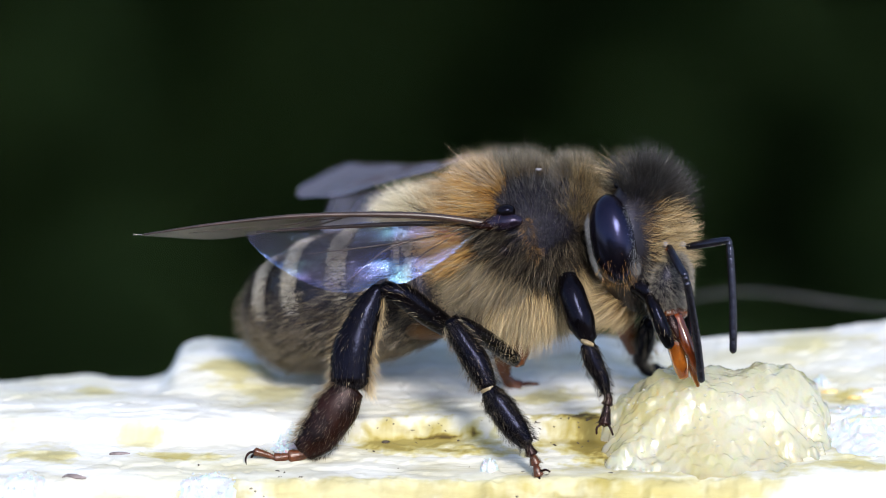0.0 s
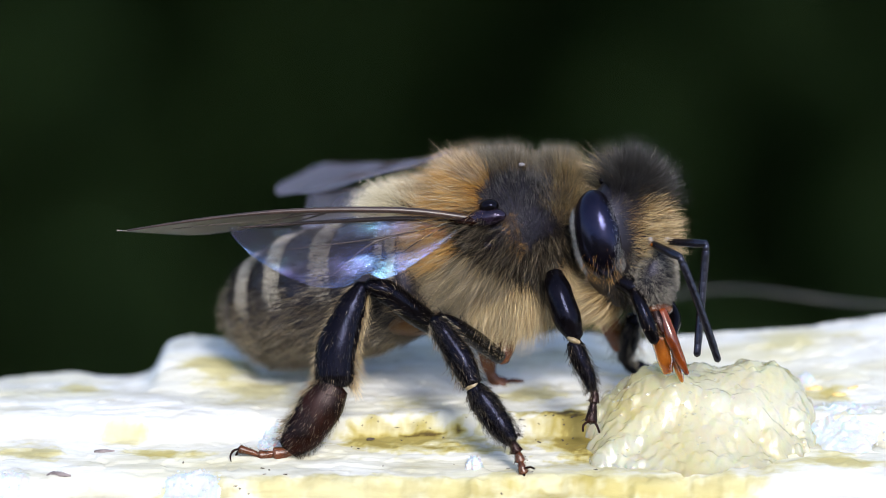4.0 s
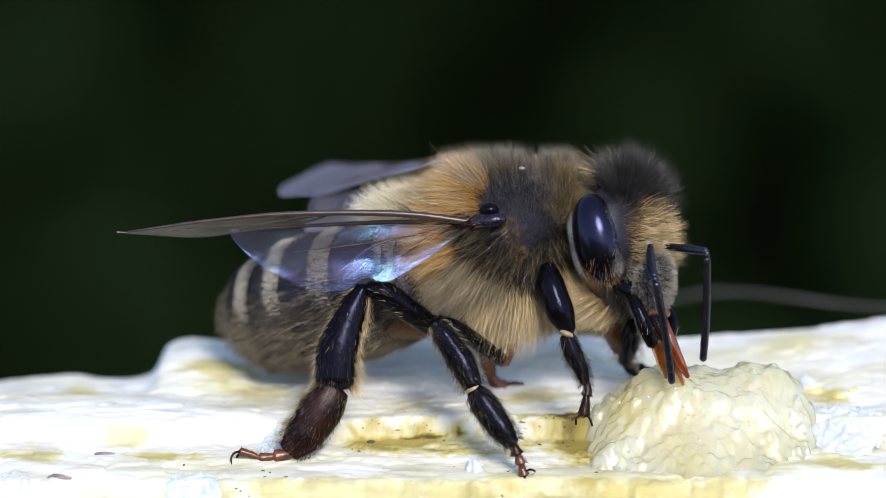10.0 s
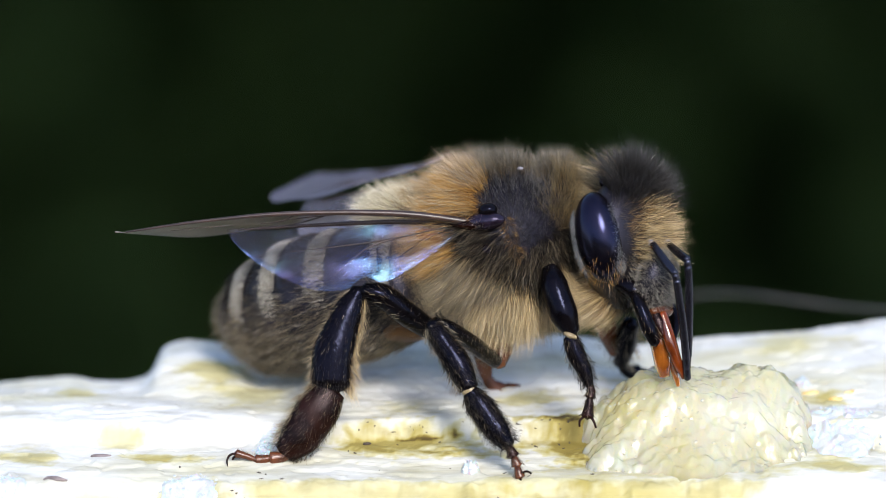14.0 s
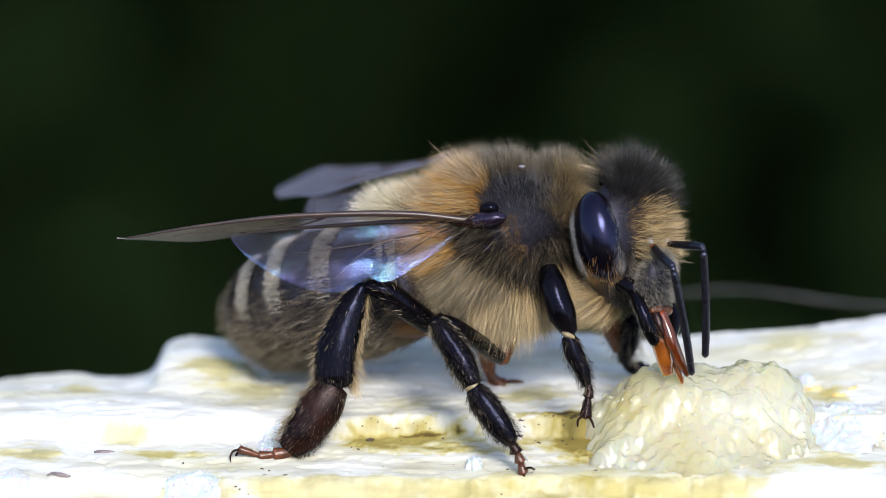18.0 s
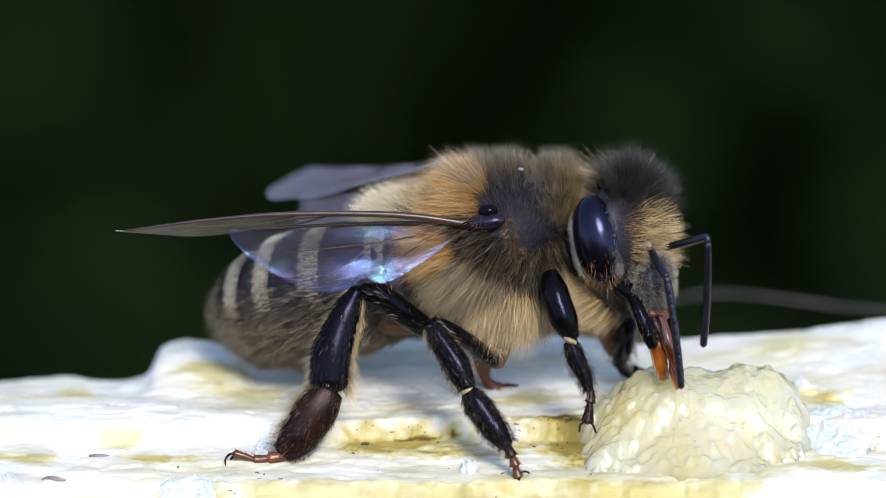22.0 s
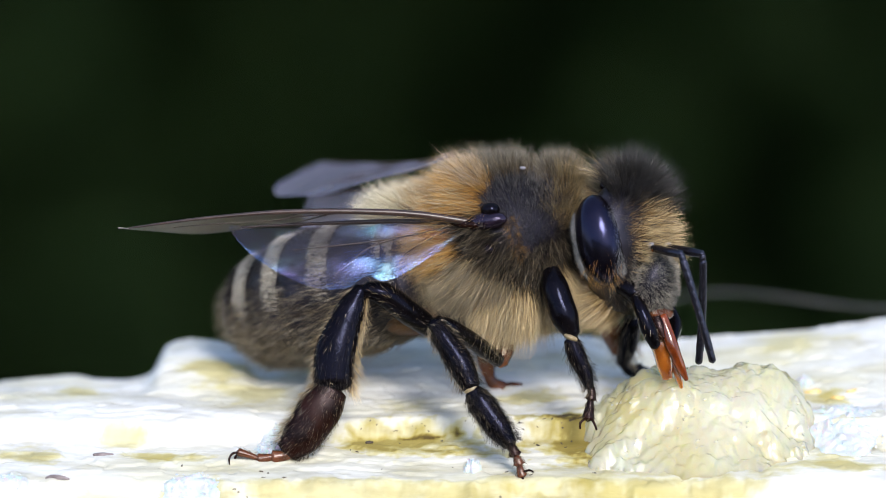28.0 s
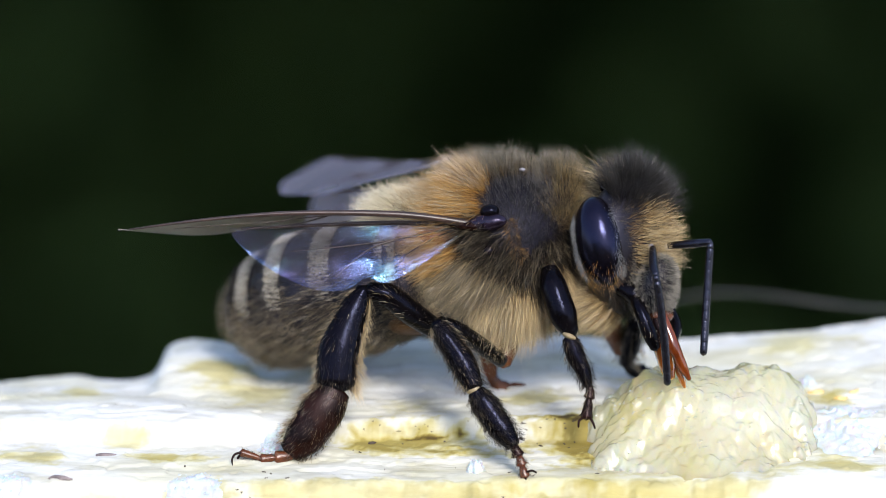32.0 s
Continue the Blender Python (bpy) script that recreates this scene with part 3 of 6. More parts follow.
def candy():
    v, f = grid(3.0, 10.8, -2.6, 5.2, 300, 260, lambda x, y: honey_base(x, y) + candy_height(x, y))
    low = np.array([candy_height(q[0], q[1]) for q in v])
    keep = [q for q in f if max(low[i] for i in q) > -0.1]
    c = part("honey_lump", (v, keep), CANDY, None, "wet lump of pale yellow candied honey on the board", pivot=(7, 2.2, 0))
    tagged(c, category="honey")
    rng = np.random.default_rng(11)
    bits = []
    # beads added to give the wet surface its sparkle
    for _ in range(170):
        x, y = rng.uniform(3.8, 10.0), rng.normal(0.4, 1.2)
        h = candy_height(x, y)
        if h > 0.12:
            r = rng.uniform(0.02, 0.06)
            bits.append(blob((x, y, honey_base(x, y) + h - 0.55 * r), axes(rng.normal(0, 1, 3) + np.array((3, 0, 0))), (r * rng.uniform(0.8, 1.5), r, r * 0.75), None, 10, 6))
    part("sparkle_bead", merge(*bits), DROP, c, "clear beads added to make the honey sparkle", kind="stuff")
    return c


candy()


def stalk():
    pts = [(16.5, 13.0, -0.4), (13, 17, -2.1), (9, 20, -2.61), (7, 21.5, -3.3), (5, 23, -4.2), (1, 25, -6.0)]
    s = part("dry_stalk", tube([(18.5, 9.0, 0.9)] + pts, [0.09, 0.085, 0.08, 0.07, 0.065, 0.06, 0.04], 8), STALK, None, "thin dry grass stalk resting on the board", pivot=(18.5, 9, 0.9))
    tagged(s, category="stalk")


stalk()


def sugar_heap(place, wide, deep, tall, count, seed, label, base):
    """A low wet mound with loose grains on it."""
    rng = np.random.default_rng(seed)
    top = lambda x, y: max(0.0, 1 - ((x - place[0]) / wide) ** 2 - ((y - place[1]) / deep) ** 2 + 0.5 * noise.noise(Vector((x * 2.2 / wide, y * 2.2 / wide, seed))))
    height = lambda x, y: tall * top(x, y) ** 0.6 * (0.8 + 0.35 * noise.noise(Vector((x * 7, y * 7, seed)))) - 0.02
    v, f = grid(place[0] - wide * 1.3, place[0] + wide * 1.3, place[1] - deep * 1.3, place[1] + deep * 1.3, 60, 60, lambda x, y: base(x, y) + height(x, y))
    h = part("sugar_lump", (v, [q for q in f if max(top(v[i][0], v[i][1]) for i in q) > 0]), WET_SUGAR, None, label, pivot=(place[0], place[1], base(*place)))
    tagged(h, category="sugar", group="spilt sugar")
    bits = []
    for _ in range(count):
        a, r = rng.uniform(0, 6.28), math.sqrt(rng.random()) * 1.15
        x, y = place[0] + wide * r * math.cos(a), place[1] + deep * r * math.sin(a)
        bits.append(crystal((x, y, base(x, y) + max(0.0, height(x, y))), rng.uniform(0.014, 0.045), rng))
    part("sugar_grain", merge(*bits), SUGAR, h, "loose clear grains", smooth=False, kind="stuff")


for place, wide, deep, tall, count, seed in (((-6.46, -1.88), 0.75, 0.9, 0.1, 90, 1), ((-11.24, -1.88), 0.6, 0.7, 0.08, 40, 2), ((-4.42, 0.61), 0.42, 0.8, 0.2, 60, 3), ((0.90, -0.58), 0.24, 0.34, 0.34, 12, 4),
                                             ((9.90, 4.56), 0.22, 0.4, 0.2, 24, 5), ((10.7, 1.5), 1.05, 1.3, 0.3, 60, 6)):
    sugar_heap(place, wide, deep, tall, count, seed, "small heap of wet bluish white sugar on the board", honey_base if place[0] > 10 else board_height)


def crumb(place, long, thick, turn, mat, name, label, seed):
    rng = np.random.default_rng(seed)
    x, y = place
    z = board_height(x, y) + thick * 0.3
    d = Vector((math.cos(math.radians(turn)), math.sin(math.radians(turn)), 0))
    pts = [tuple(Vector((x, y, z)) + d * long * k + Vector(rng.normal(0, thick * 0.25, 3))) for k in (-0.5, -0.2, 0.15, 0.5)]
    c = part(name, tube(pts, [thick * 0.6, thick * rng.uniform(0.8, 1.2), thick, thick * 0.5], 8, step=3, rough=thick * 0.6), mat, None, label, pivot=(x, y, z))
    tagged(c, category=name.split("_")[-1], group="crumbs on the board")


crumb((-1.84, 1.08), 0.2, 0.07, 20, CRUMB, "dark_crumb", "dark brown crumb stuck on the stained wood", 1)
crumb((-9.94, -1.43), 0.62, 0.07, -8, SPLINTER, "wood_splinter", "grey brown splinter lying on the board", 2)
crumb((-8.88, 0.32), 0.5, 0.05, 5, SPLINTER, "wood_splinter", "grey splinter lying on the board", 3)
SPECKS = [(-6.60, -1.75), (6.75, -0.79), (-2.33, 0.64), (-1.03, 1.07), (-2.15, 0.51), (0.09, 1.23), (3.02, 1.68), (3.54, 1.23), (2.63, 1.01), (4.08, -0.88), (1.79, -0.70), (-6.74, -0.45)]
spots = np.random.default_rng(77)
SPECKS += [(x, 1.52 + 0.3 * noise.noise(Vector((x * 0.5, 7.7, 0))) + spots.normal(0, 0.06)) for x in spots.uniform(-2.6, 3.4, 18)]
SPECKS += [(spots.uniform(-6.0, 3.5), spots.uniform(-3.0, -0.4)) for _ in range(14)] + [(spots.uniform(2.2, 3.6), spots.uniform(0.9, 1.8)) for _ in range(8)]
for k, place in enumerate(SPECKS):
    crumb(place, 0.14 if k == 0 else spots.uniform(0.03, 0.12), 0.02 if k < 12 else spots.uniform(0.01, 0.022), 40 * k, CRUMB, "dark_crumb", "tiny dark crumb on the board", 10 + k)

for k, (place, long, thick) in enumerate((((10.10, 3.90), 0.4, 0.07), ((10.75, 3.50), 0.36, 0.06), ((11.14, 3.87), 0.3, 0.05))):
    crumb(place, long, thick, 12 * k, POLLEN, "honey_crumb", "wet orange yellow honey crumb beside the lump", 40 + k)

# ---- the bee ----
bee = new("honey_bee")
PIVOT[bee.name] = Vector((0, 0, 0))
bee.matrix_basis = pose(0, 0, AXIS, -TILT)
tagged(bee, "dark furry honey bee standing and feeding on honey", "bee")

HEADING = 22
BODY = axes((math.cos(radians(HEADING)), -math.sin(radians(HEADING)), 0.04))

# thorax
TH_C, TH_S = (1.63, 3.60, 0.17), (1.95, 1.9, 2.0)
thorax = part("thorax", blob(TH_C, BODY, TH_S), SHIELD, bee, "dark domed thorax")


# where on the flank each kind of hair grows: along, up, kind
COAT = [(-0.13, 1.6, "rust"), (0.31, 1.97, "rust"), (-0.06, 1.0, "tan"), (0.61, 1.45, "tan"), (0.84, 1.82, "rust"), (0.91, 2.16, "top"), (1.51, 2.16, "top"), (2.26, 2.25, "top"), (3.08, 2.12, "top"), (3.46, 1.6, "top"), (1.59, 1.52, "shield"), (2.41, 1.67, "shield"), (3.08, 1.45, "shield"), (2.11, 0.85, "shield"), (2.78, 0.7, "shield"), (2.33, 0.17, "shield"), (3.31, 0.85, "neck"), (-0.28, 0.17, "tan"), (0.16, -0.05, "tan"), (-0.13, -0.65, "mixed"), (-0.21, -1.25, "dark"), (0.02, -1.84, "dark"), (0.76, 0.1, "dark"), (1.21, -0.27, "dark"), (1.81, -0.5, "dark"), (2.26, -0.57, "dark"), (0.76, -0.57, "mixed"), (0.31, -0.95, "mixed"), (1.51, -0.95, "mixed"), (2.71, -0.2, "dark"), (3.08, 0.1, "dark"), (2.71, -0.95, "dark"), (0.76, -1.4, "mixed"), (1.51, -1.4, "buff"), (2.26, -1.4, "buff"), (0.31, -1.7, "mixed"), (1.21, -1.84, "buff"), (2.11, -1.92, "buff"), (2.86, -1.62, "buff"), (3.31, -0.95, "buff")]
# kind: material, shortest, longest, half width, density, lean, name, label
COATS = {
    "rust": (F_RUST, 0.4, 0.75, 0.0042, 1.0, (-0.45, 0, 0.1), "rear_fur", "orange hair with silvery tips"),
    "tan": (F_TAN, 0.45, 0.85, 0.0042, 0.9, (-0.6, -0.1, -0.25), "side_fur", "orange tan hair"),
    "top": (F_TOP, 0.3, 0.6, 0.004, 0.9, (-0.2, 0, 0.15), "top_fur", "brown grey upright hair"),
    "shield": (F_CROWN, 0.1, 0.24, 0.004, 0.4, (-0.25, 0, 0.25), "shield_fur", "short sparse dark hair"),
    "neck": (F_NECK, 0.3, 0.6, 0.0042, 1.0, (-0.5, 0, 0.1), "collar_fur", "brown collar hair"),
    "dark": (F_DARK, 0.25, 0.5, 0.0042, 0.9, (-0.4, 0, -0.45), "flank_fur", "short dark hair"),
    "mixed": (F_BELLY, 0.35, 0.65, 0.0042, 1.0, (-0.4, 0, -0.5), "flank_long_fur", "dark brown hair with pale tips"),
    "buff": (F_BUFF, 0.45, 0.88, 0.0042, 1.0, (-0.22, -0.1, -0.68), "belly_fur", "long pale buff hair"),
}


SCUT, SCUT_S = (-0.7, 4.30, 0.85), (1.0, 1.35, 0.5)


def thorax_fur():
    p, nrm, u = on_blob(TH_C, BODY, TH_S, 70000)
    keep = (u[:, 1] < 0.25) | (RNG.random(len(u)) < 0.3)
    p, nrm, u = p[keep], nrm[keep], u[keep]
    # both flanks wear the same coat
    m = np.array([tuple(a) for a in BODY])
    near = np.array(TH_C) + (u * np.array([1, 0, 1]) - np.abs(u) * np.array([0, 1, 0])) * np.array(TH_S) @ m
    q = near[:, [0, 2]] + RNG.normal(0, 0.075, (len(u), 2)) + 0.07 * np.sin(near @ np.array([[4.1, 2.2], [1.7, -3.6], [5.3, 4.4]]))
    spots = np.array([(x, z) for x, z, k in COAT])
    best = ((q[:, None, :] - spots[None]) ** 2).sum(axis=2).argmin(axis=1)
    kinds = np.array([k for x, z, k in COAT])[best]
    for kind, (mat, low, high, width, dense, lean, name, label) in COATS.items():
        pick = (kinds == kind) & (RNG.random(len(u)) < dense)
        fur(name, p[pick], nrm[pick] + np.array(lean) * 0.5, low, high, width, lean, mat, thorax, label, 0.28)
    # longer pale hairs among the dark ones
    for kind, share, mat, low, high in (("dark", 0.2, F_BELLY, 0.35, 0.7), ("shield", 0.3, F_SLATE, 0.14, 0.36), ("mixed", 0.25, F_BUFF, 0.4, 0.75), ("tan", 0.12, F_CREAM, 0.5, 0.95)):
        pick = (kinds == kind) & (RNG.random(len(u)) < share)
        lean = COATS[kind][5]
        fur("pale_fur", p[pick], nrm[pick] + np.array(lean) * 0.5, low, high, 0.0036, lean, mat, thorax, "thin pale hairs", 0.3)
    p, nrm, u = on_blob(SCUT, BODY, SCUT_S, 9000, lambda a, b, c: c > -0.2)
    fur("scutellum_fur", p, nrm + np.array((-0.5, 0, 0.1)), 0.25, 0.6, 0.0042, (-0.7, 0, 0.1), F_CREAM, thorax, "dense cream hair")
    p, nrm, u = on_blob(SCUT, BODY, SCUT_S, 5000, lambda a, b, c: (c > 0.2) & (a > 0.1))
    fur("scutellum_long_fur", p, nrm + np.array((-0.2, 0, 0.3)), 0.35, 0.7, 0.0038, (-0.5, 0, 0.15), F_RUST, thorax, "long silvery hair")


thorax_fur()
BASE_SKIN = (-0.05, 2.2, 0.3)
part("scutellum", blob(SCUT, BODY, SCUT_S), PLATE, thorax)
part("tegula", blob((1.28, 1.62, 0.98), axes((1, -0.2, 0.05)), (0.26, 0.22, 0.19)), CHITIN, thorax, "glossy black wing-base scale")
part("wing_lobe", blob((1.19, 1.62, 0.68), axes((1, -0.25, 0.12)), (0.56, 0.24, 0.24)), LOBE, thorax, "violet black wing muscle plate")
part("wing_hinge", tube([(0.24, 1.85, 0.64), (0.57, 1.70, 0.61), (0.83, 1.60, 0.58), (1.10, 1.55, 0.55)], [0.06, 0.12, 0.13, 0.06], 12), DARKBROWN, thorax)
part("wing_membrane_base", blob(BASE_SKIN, axes((1, 0, -0.1)), (0.6, 0.22, 0.2)), ORANGE, thorax, "smooth orange skin under the wing")
part("side_knob", blob((1.26, 1.68, -0.07), axes((1, 0, 0)), (0.16, 0.12, 0.16), None, 16, 12), LOBE, thorax, "small violet knob")


def base_fur():
    p, nrm, u = on_blob(BASE_SKIN, axes((1, 0, -0.1)), (0.6, 0.22, 0.2), 900)
    fur("wing_base_fur", p, nrm + np.array((-0.8, 0, -0.3)), 0.12, 0.3, 0.004, (-0.6, 0, -0.4), F_TAN, thorax, "short orange hair under the wing")


base_fur()


def ridge_fur():
    p, nrm, tn = on_tube([(1.70, 1.75, 0.73), (1.90, 1.75, 0.43), (1.93, 1.78, 0.01), (2.17, 1.80, -0.28)], [(0.12, 0.1)] * 4, 1100)
    fur("ridge_fur", p, nrm + tn * 0.5, 0.1, 0.26, 0.0036, (-0.2, 0, 0), F_FACE, thorax, "short brown hair on a ridge")


ridge_fur()

NECK, NECK_S = (3.15, 3.50, 0.85), (0.7, 1.2, 1.32)
part("neck_shield", blob(NECK, BODY, NECK_S), SHIELD, thorax)


def neck_fur():
    p, nrm, u = on_blob(NECK, BODY, NECK_S, 24000, lambda a, b, c: (c > 0.78) & (a < 0.6))
    fur("neck_top_fur", p, nrm + np.array((-0.1, 0, 0.35)), 0.28, 0.52, 0.0042, (-0.1, 0, 0.3), F_TOP, thorax, "brown grey upright hair")
    p, nrm, u = on_blob(NECK, BODY, NECK_S, 15000, lambda a, b, c: (c > -0.1) & (c < 0.85) & (a > 0.35))
    fur("neck_fur", p, nrm + np.array((-0.25, 0, 0.35)), 0.3, 0.6, 0.0042, (-0.3, 0, 0.3), F_NECK, thorax, "brown and buff collar hair")
    p, nrm, u = on_blob(NECK, BODY, NECK_S, 12000, lambda a, b, c: (c > -0.2) & (c < 0.8) & (a < 0.4))
    fur("neck_short_fur", p, nrm + np.array((-0.2, 0, 0.3)), 0.1, 0.28, 0.0038, (-0.25, 0, 0.25), F_SLATE, thorax, "short slate grey hair")


neck_fur()

# head
HEAD_AX = axes((math.cos(radians(34)), -math.sin(radians(34)), -0.12))
HD_C, HD_S = (4.86, 2.90, 0.16), (0.98, 1.75, 1.85)


def head_shape(a, b, c):
    k = 1.0 if c > 0 else 1 - 0.45 * c * c
    return (a * (1 - 0.1 * c), b * k * (1 - 0.12 * max(0, c)), c)


head = part("head", blob(HD_C, HEAD_AX, HD_S, head_shape), PLATE, bee, "dark triangular head", pivot=(3.54, 3.20, 0.17))
EYE_AX = axes((0.93, -0.30, 0.18), (-0.24, 0.03, 0.97))
EYE_C, EYE_S = (4.14, 1.85, 0.22), (0.66, 0.62, 1.22)
part("compound_eye", blob(EYE_C, EYE_AX, EYE_S, None, 48, 32), EYE_MAT, head, "glossy blue-black oval eye")
part("compound_eye", blob((5.54, 4.30, 0.39), axes((0.75, 0.6, 0), (-0.2, 0, 0.98)), (0.5, 0.5, 1.1)), EYE_MAT, head, "glossy blue-black oval eye")
part("ocellus", blob((4.28, 2.50, 1.67), axes((1, 0, 0)), (0.14, 0.14, 0.12), None, 16, 10), EYE_MAT, head)
part("ocellus", blob((5.17, 2.30, 1.66), axes((1, 0, 0)), (0.12, 0.12, 0.11), None, 16, 10), EYE_MAT, head)
part("clypeus", blob((5.61, 2.10, -1.03), axes((0.75, -0.6, -0.25)), (0.45, 0.62, 0.92)), PLATE, head, "grey-haired dark face plate")
part("labrum", blob((5.76, 2.10, -1.71), axes((0.7, -0.6, -0.4)), (0.22, 0.45, 0.2)), BROWN, head)
part("mandible", tube([(5.03, 1.90, -1.18), (5.20, 1.60, -1.59), (5.41, 1.55, -2.14), (5.59, 1.60, -2.57)], [(0.14, 0.16), (0.18, 0.19), (0.21, 0.2), (0.14, 0.14)], 14), CHITIN, head, "black shiny jaw")
part("mandible", tube([(6.03, 3.40, -1.56), (6.17, 3.20, -2.01), (6.08, 2.80, -2.53)], [(0.14, 0.18), (0.18, 0.2), (0.1, 0.12)], 12), CHITIN, head, "black shiny jaw")
part("cheek", tube([(4.66, 2.20, -0.88), (5.04, 2.00, -1.18), (5.28, 2.00, -1.55)], [(0.3, 0.3), (0.26, 0.3), (0.16, 0.2)], 12), CHITIN, head)


def jaw_hair():
    p, nrm, tn = on_tube([(5.03, 1.90, -1.18), (5.20, 1.60, -1.59), (5.41, 1.55, -2.14), (5.59, 1.60, -2.57)], [(0.14, 0.16), (0.18, 0.19), (0.21, 0.2), (0.14, 0.14)], 110)
    fur("jaw_hair", p, nrm * 0.6 + tn, 0.08, 0.2, 0.0035, (0, 0, -0.2), F_LEG, head, "thin pale hairs on the jaw", 0.25)


jaw_hair()


def head_fur():
    eye_m = np.array([tuple(q) for q in EYE_AX])

    def region(count, keep, low, high, width, bend, mat, name, label, curl=0.25, room=1.22):
        p, nrm, u = on_blob(HD_C, HEAD_AX, HD_S, int(count * 2.1), keep, head_shape)
        width *= 0.58
        e = ((p - np.array(EYE_C)) @ eye_m.T) / np.array(EYE_S)
        free = (e[:, 0] / room) ** 2 + (e[:, 2] / (room - 0.06)) ** 2 > 1
        free |= p[:, 1] > HD_C[1]
        p, nrm = p[free], nrm[free]
        fur(name, p, nrm + np.array(bend) * 0.5, low, high, width, bend, mat, head, label, curl)
    region(15000, lambda a, b, c: (c > 0.56) & (a > -0.5), 0.45, 0.82, 0.0072, (-0.12, 0, 0.12), F_CROWN, "crown_fur", "long black hair")
    region(500, lambda a, b, c: (c > 0.75) & (a < 0.1), 0.5, 0.8, 0.005, (-0.2, 0, 0.3), F_GREY, "crown_pale_fur", "a few long pale hairs")
    region(17000, lambda a, b, c: (a > 0.84) & (c <= 0.6) & (c > -0.3), 0.28, 0.5, 0.0072, (0.25, 0, 0.05), F_BUFF, "face_fur", "pale buff hair")
    region(11000, lambda a, b, c: (a > 0.72) & (a < 0.9) & (c <= 0.6) & (c > 0.02), 0.15, 0.34, 0.007, (0.3, 0, 0.1), F_FACE, "brow_fur", "short brown hair")
    region(9000, lambda a, b, c: (a > 0.1) & (a < 0.76) & (c <= 0.6) & (c > -0.4), 0.08, 0.2, 0.0062, (0.2, 0, -0.1), F_BELLY, "cheek_fur", "short brown grey hair", room=1.09)
    region(8000, lambda a, b, c: (a > 0.15) & (a < 0.62) & (c <= -0.38), 0.12, 0.28, 0.0062, (0.1, 0, -0.3), F_DARK, "jowl_fur", "short black hair below the eye")
    region(12000, lambda a, b, c: (a > 0.55) & (c <= -0.2), 0.1, 0.24, 0.0062, (0.1, 0, -0.3), F_GREY, "lower_face_fur", "short grey hair")
    region(21000, lambda a, b, c: (a < -0.1) & (c < 0.8), 0.4, 0.85, 0.0078, (-0.75, -0.05, -0.2), F_BUFF, "nape_fur", "buff hair behind the eye", room=1.42)
    region(6000, lambda a, b, c: (a < -0.05) & (c < 0.9) & (c > 0.3), 0.4, 0.8, 0.0075, (-0.6, 0, 0.25), F_NECK, "nape_dark_fur", "brown hair behind the eye", room=1.35)
    for grow, low, high in ((1.1, -0.9, -0.7), (1.08, 0.45, 0.78)):
        p, nrm, u = on_blob(EYE_C, EYE_AX, (EYE_S[0] * grow, EYE_S[1] * 0.75, EYE_S[2] * 1.03), 26000, lambda a, b, c: (b < 0.1) & (a > low) & (a < high) & (np.abs(a) > 0.5 - 0.4 * np.abs(c)) & (c < 0.6) & (c > -0.75), soft=0.05)
        fur("eye_rim_fur", p, nrm + np.array((0, 0, -0.6)), 0.04, 0.11, 0.0042, (0, 0.2, -0.3), F_SILVER, head, "short silvery felt beside the eye")
    p, nrm, u = on_blob(EYE_C, EYE_AX, EYE_S, 1100, lambda a, b, c: (c < -0.45) & (b < 0.2))
    fur("eye_hair", p, nrm + np.array((0, 0, -0.7)), 0.1, 0.26, 0.0026, (0, 0, -0.3), F_TAN, head, "golden hairs on the eye", 0.12)
    p, nrm, u = on_blob((5.61, 2.10, -1.03), axes((0.75, -0.6, -0.25)), (0.45, 0.62, 0.92), 9000)
    fur("clypeus_fur", p, nrm, 0.07, 0.16, 0.005, (0.1, 0, -0.4), F_GREY, head, "short grey hair")


head_fur()
part("antenna_socket", blob((5.48, 1.80, 0.09), axes((1, 0, 0)), (0.08, 0.08, 0.09), None, 16, 12), SOCKET, head, "pale round antenna socket")
part("antenna_socket", blob((5.95, 2.45, 0.10), axes((1, 0, 0)), (0.09, 0.09, 0.09), None, 16, 12), SOCKET, head, "pale round antenna socket")


part("antenna_base", blob((5.54, 1.62, -0.03), axes((1, 0, 0)), (0.07, 0.06, 0.06), None, 14, 10), AMBER, head, "small orange antenna joint")


# antennae: built pointing along +x, then posed
def antenna():
    sc = part("antenna", tube([(0, 0, 0), (0.3, 0, 0.02), (0.85, 0, 0.03), (1.235, 0, 0)], [0.085, 0.105, 0.115, 0.10], 14), ANTENNA, bee, "dark elbowed antenna", pivot=(0, 0, 0))
    pts, rad = [(0, 0, 0), (0.1, 0, 0), (0.17, 0, 0)], [0.07, 0.095, 0.085]
    x = 0.2
    for i in range(10):
        w, r = (0.27, 0.108) if i < 9 else (0.36, 0.1)
        for k, q in ((0.02, 0.96), (0.2, 1.0), (0.8, 1.0), (0.97, 0.96 if i < 9 else 0.45)):
            u = x + w * k
            pts.append((u, 0, 0.022 * u * (3 - u)))
            rad.append(r * q)
        x += w
    fl = part("flagellum", tube(pts, rad, 14, step=2), ANTENNA, sc, "ringed outer antenna", pivot=(0, 0, 0))
    return sc, fl


antennae = [antenna(), antenna()]

TONGUE_TIP = (6.30, 2.20, -3.51)
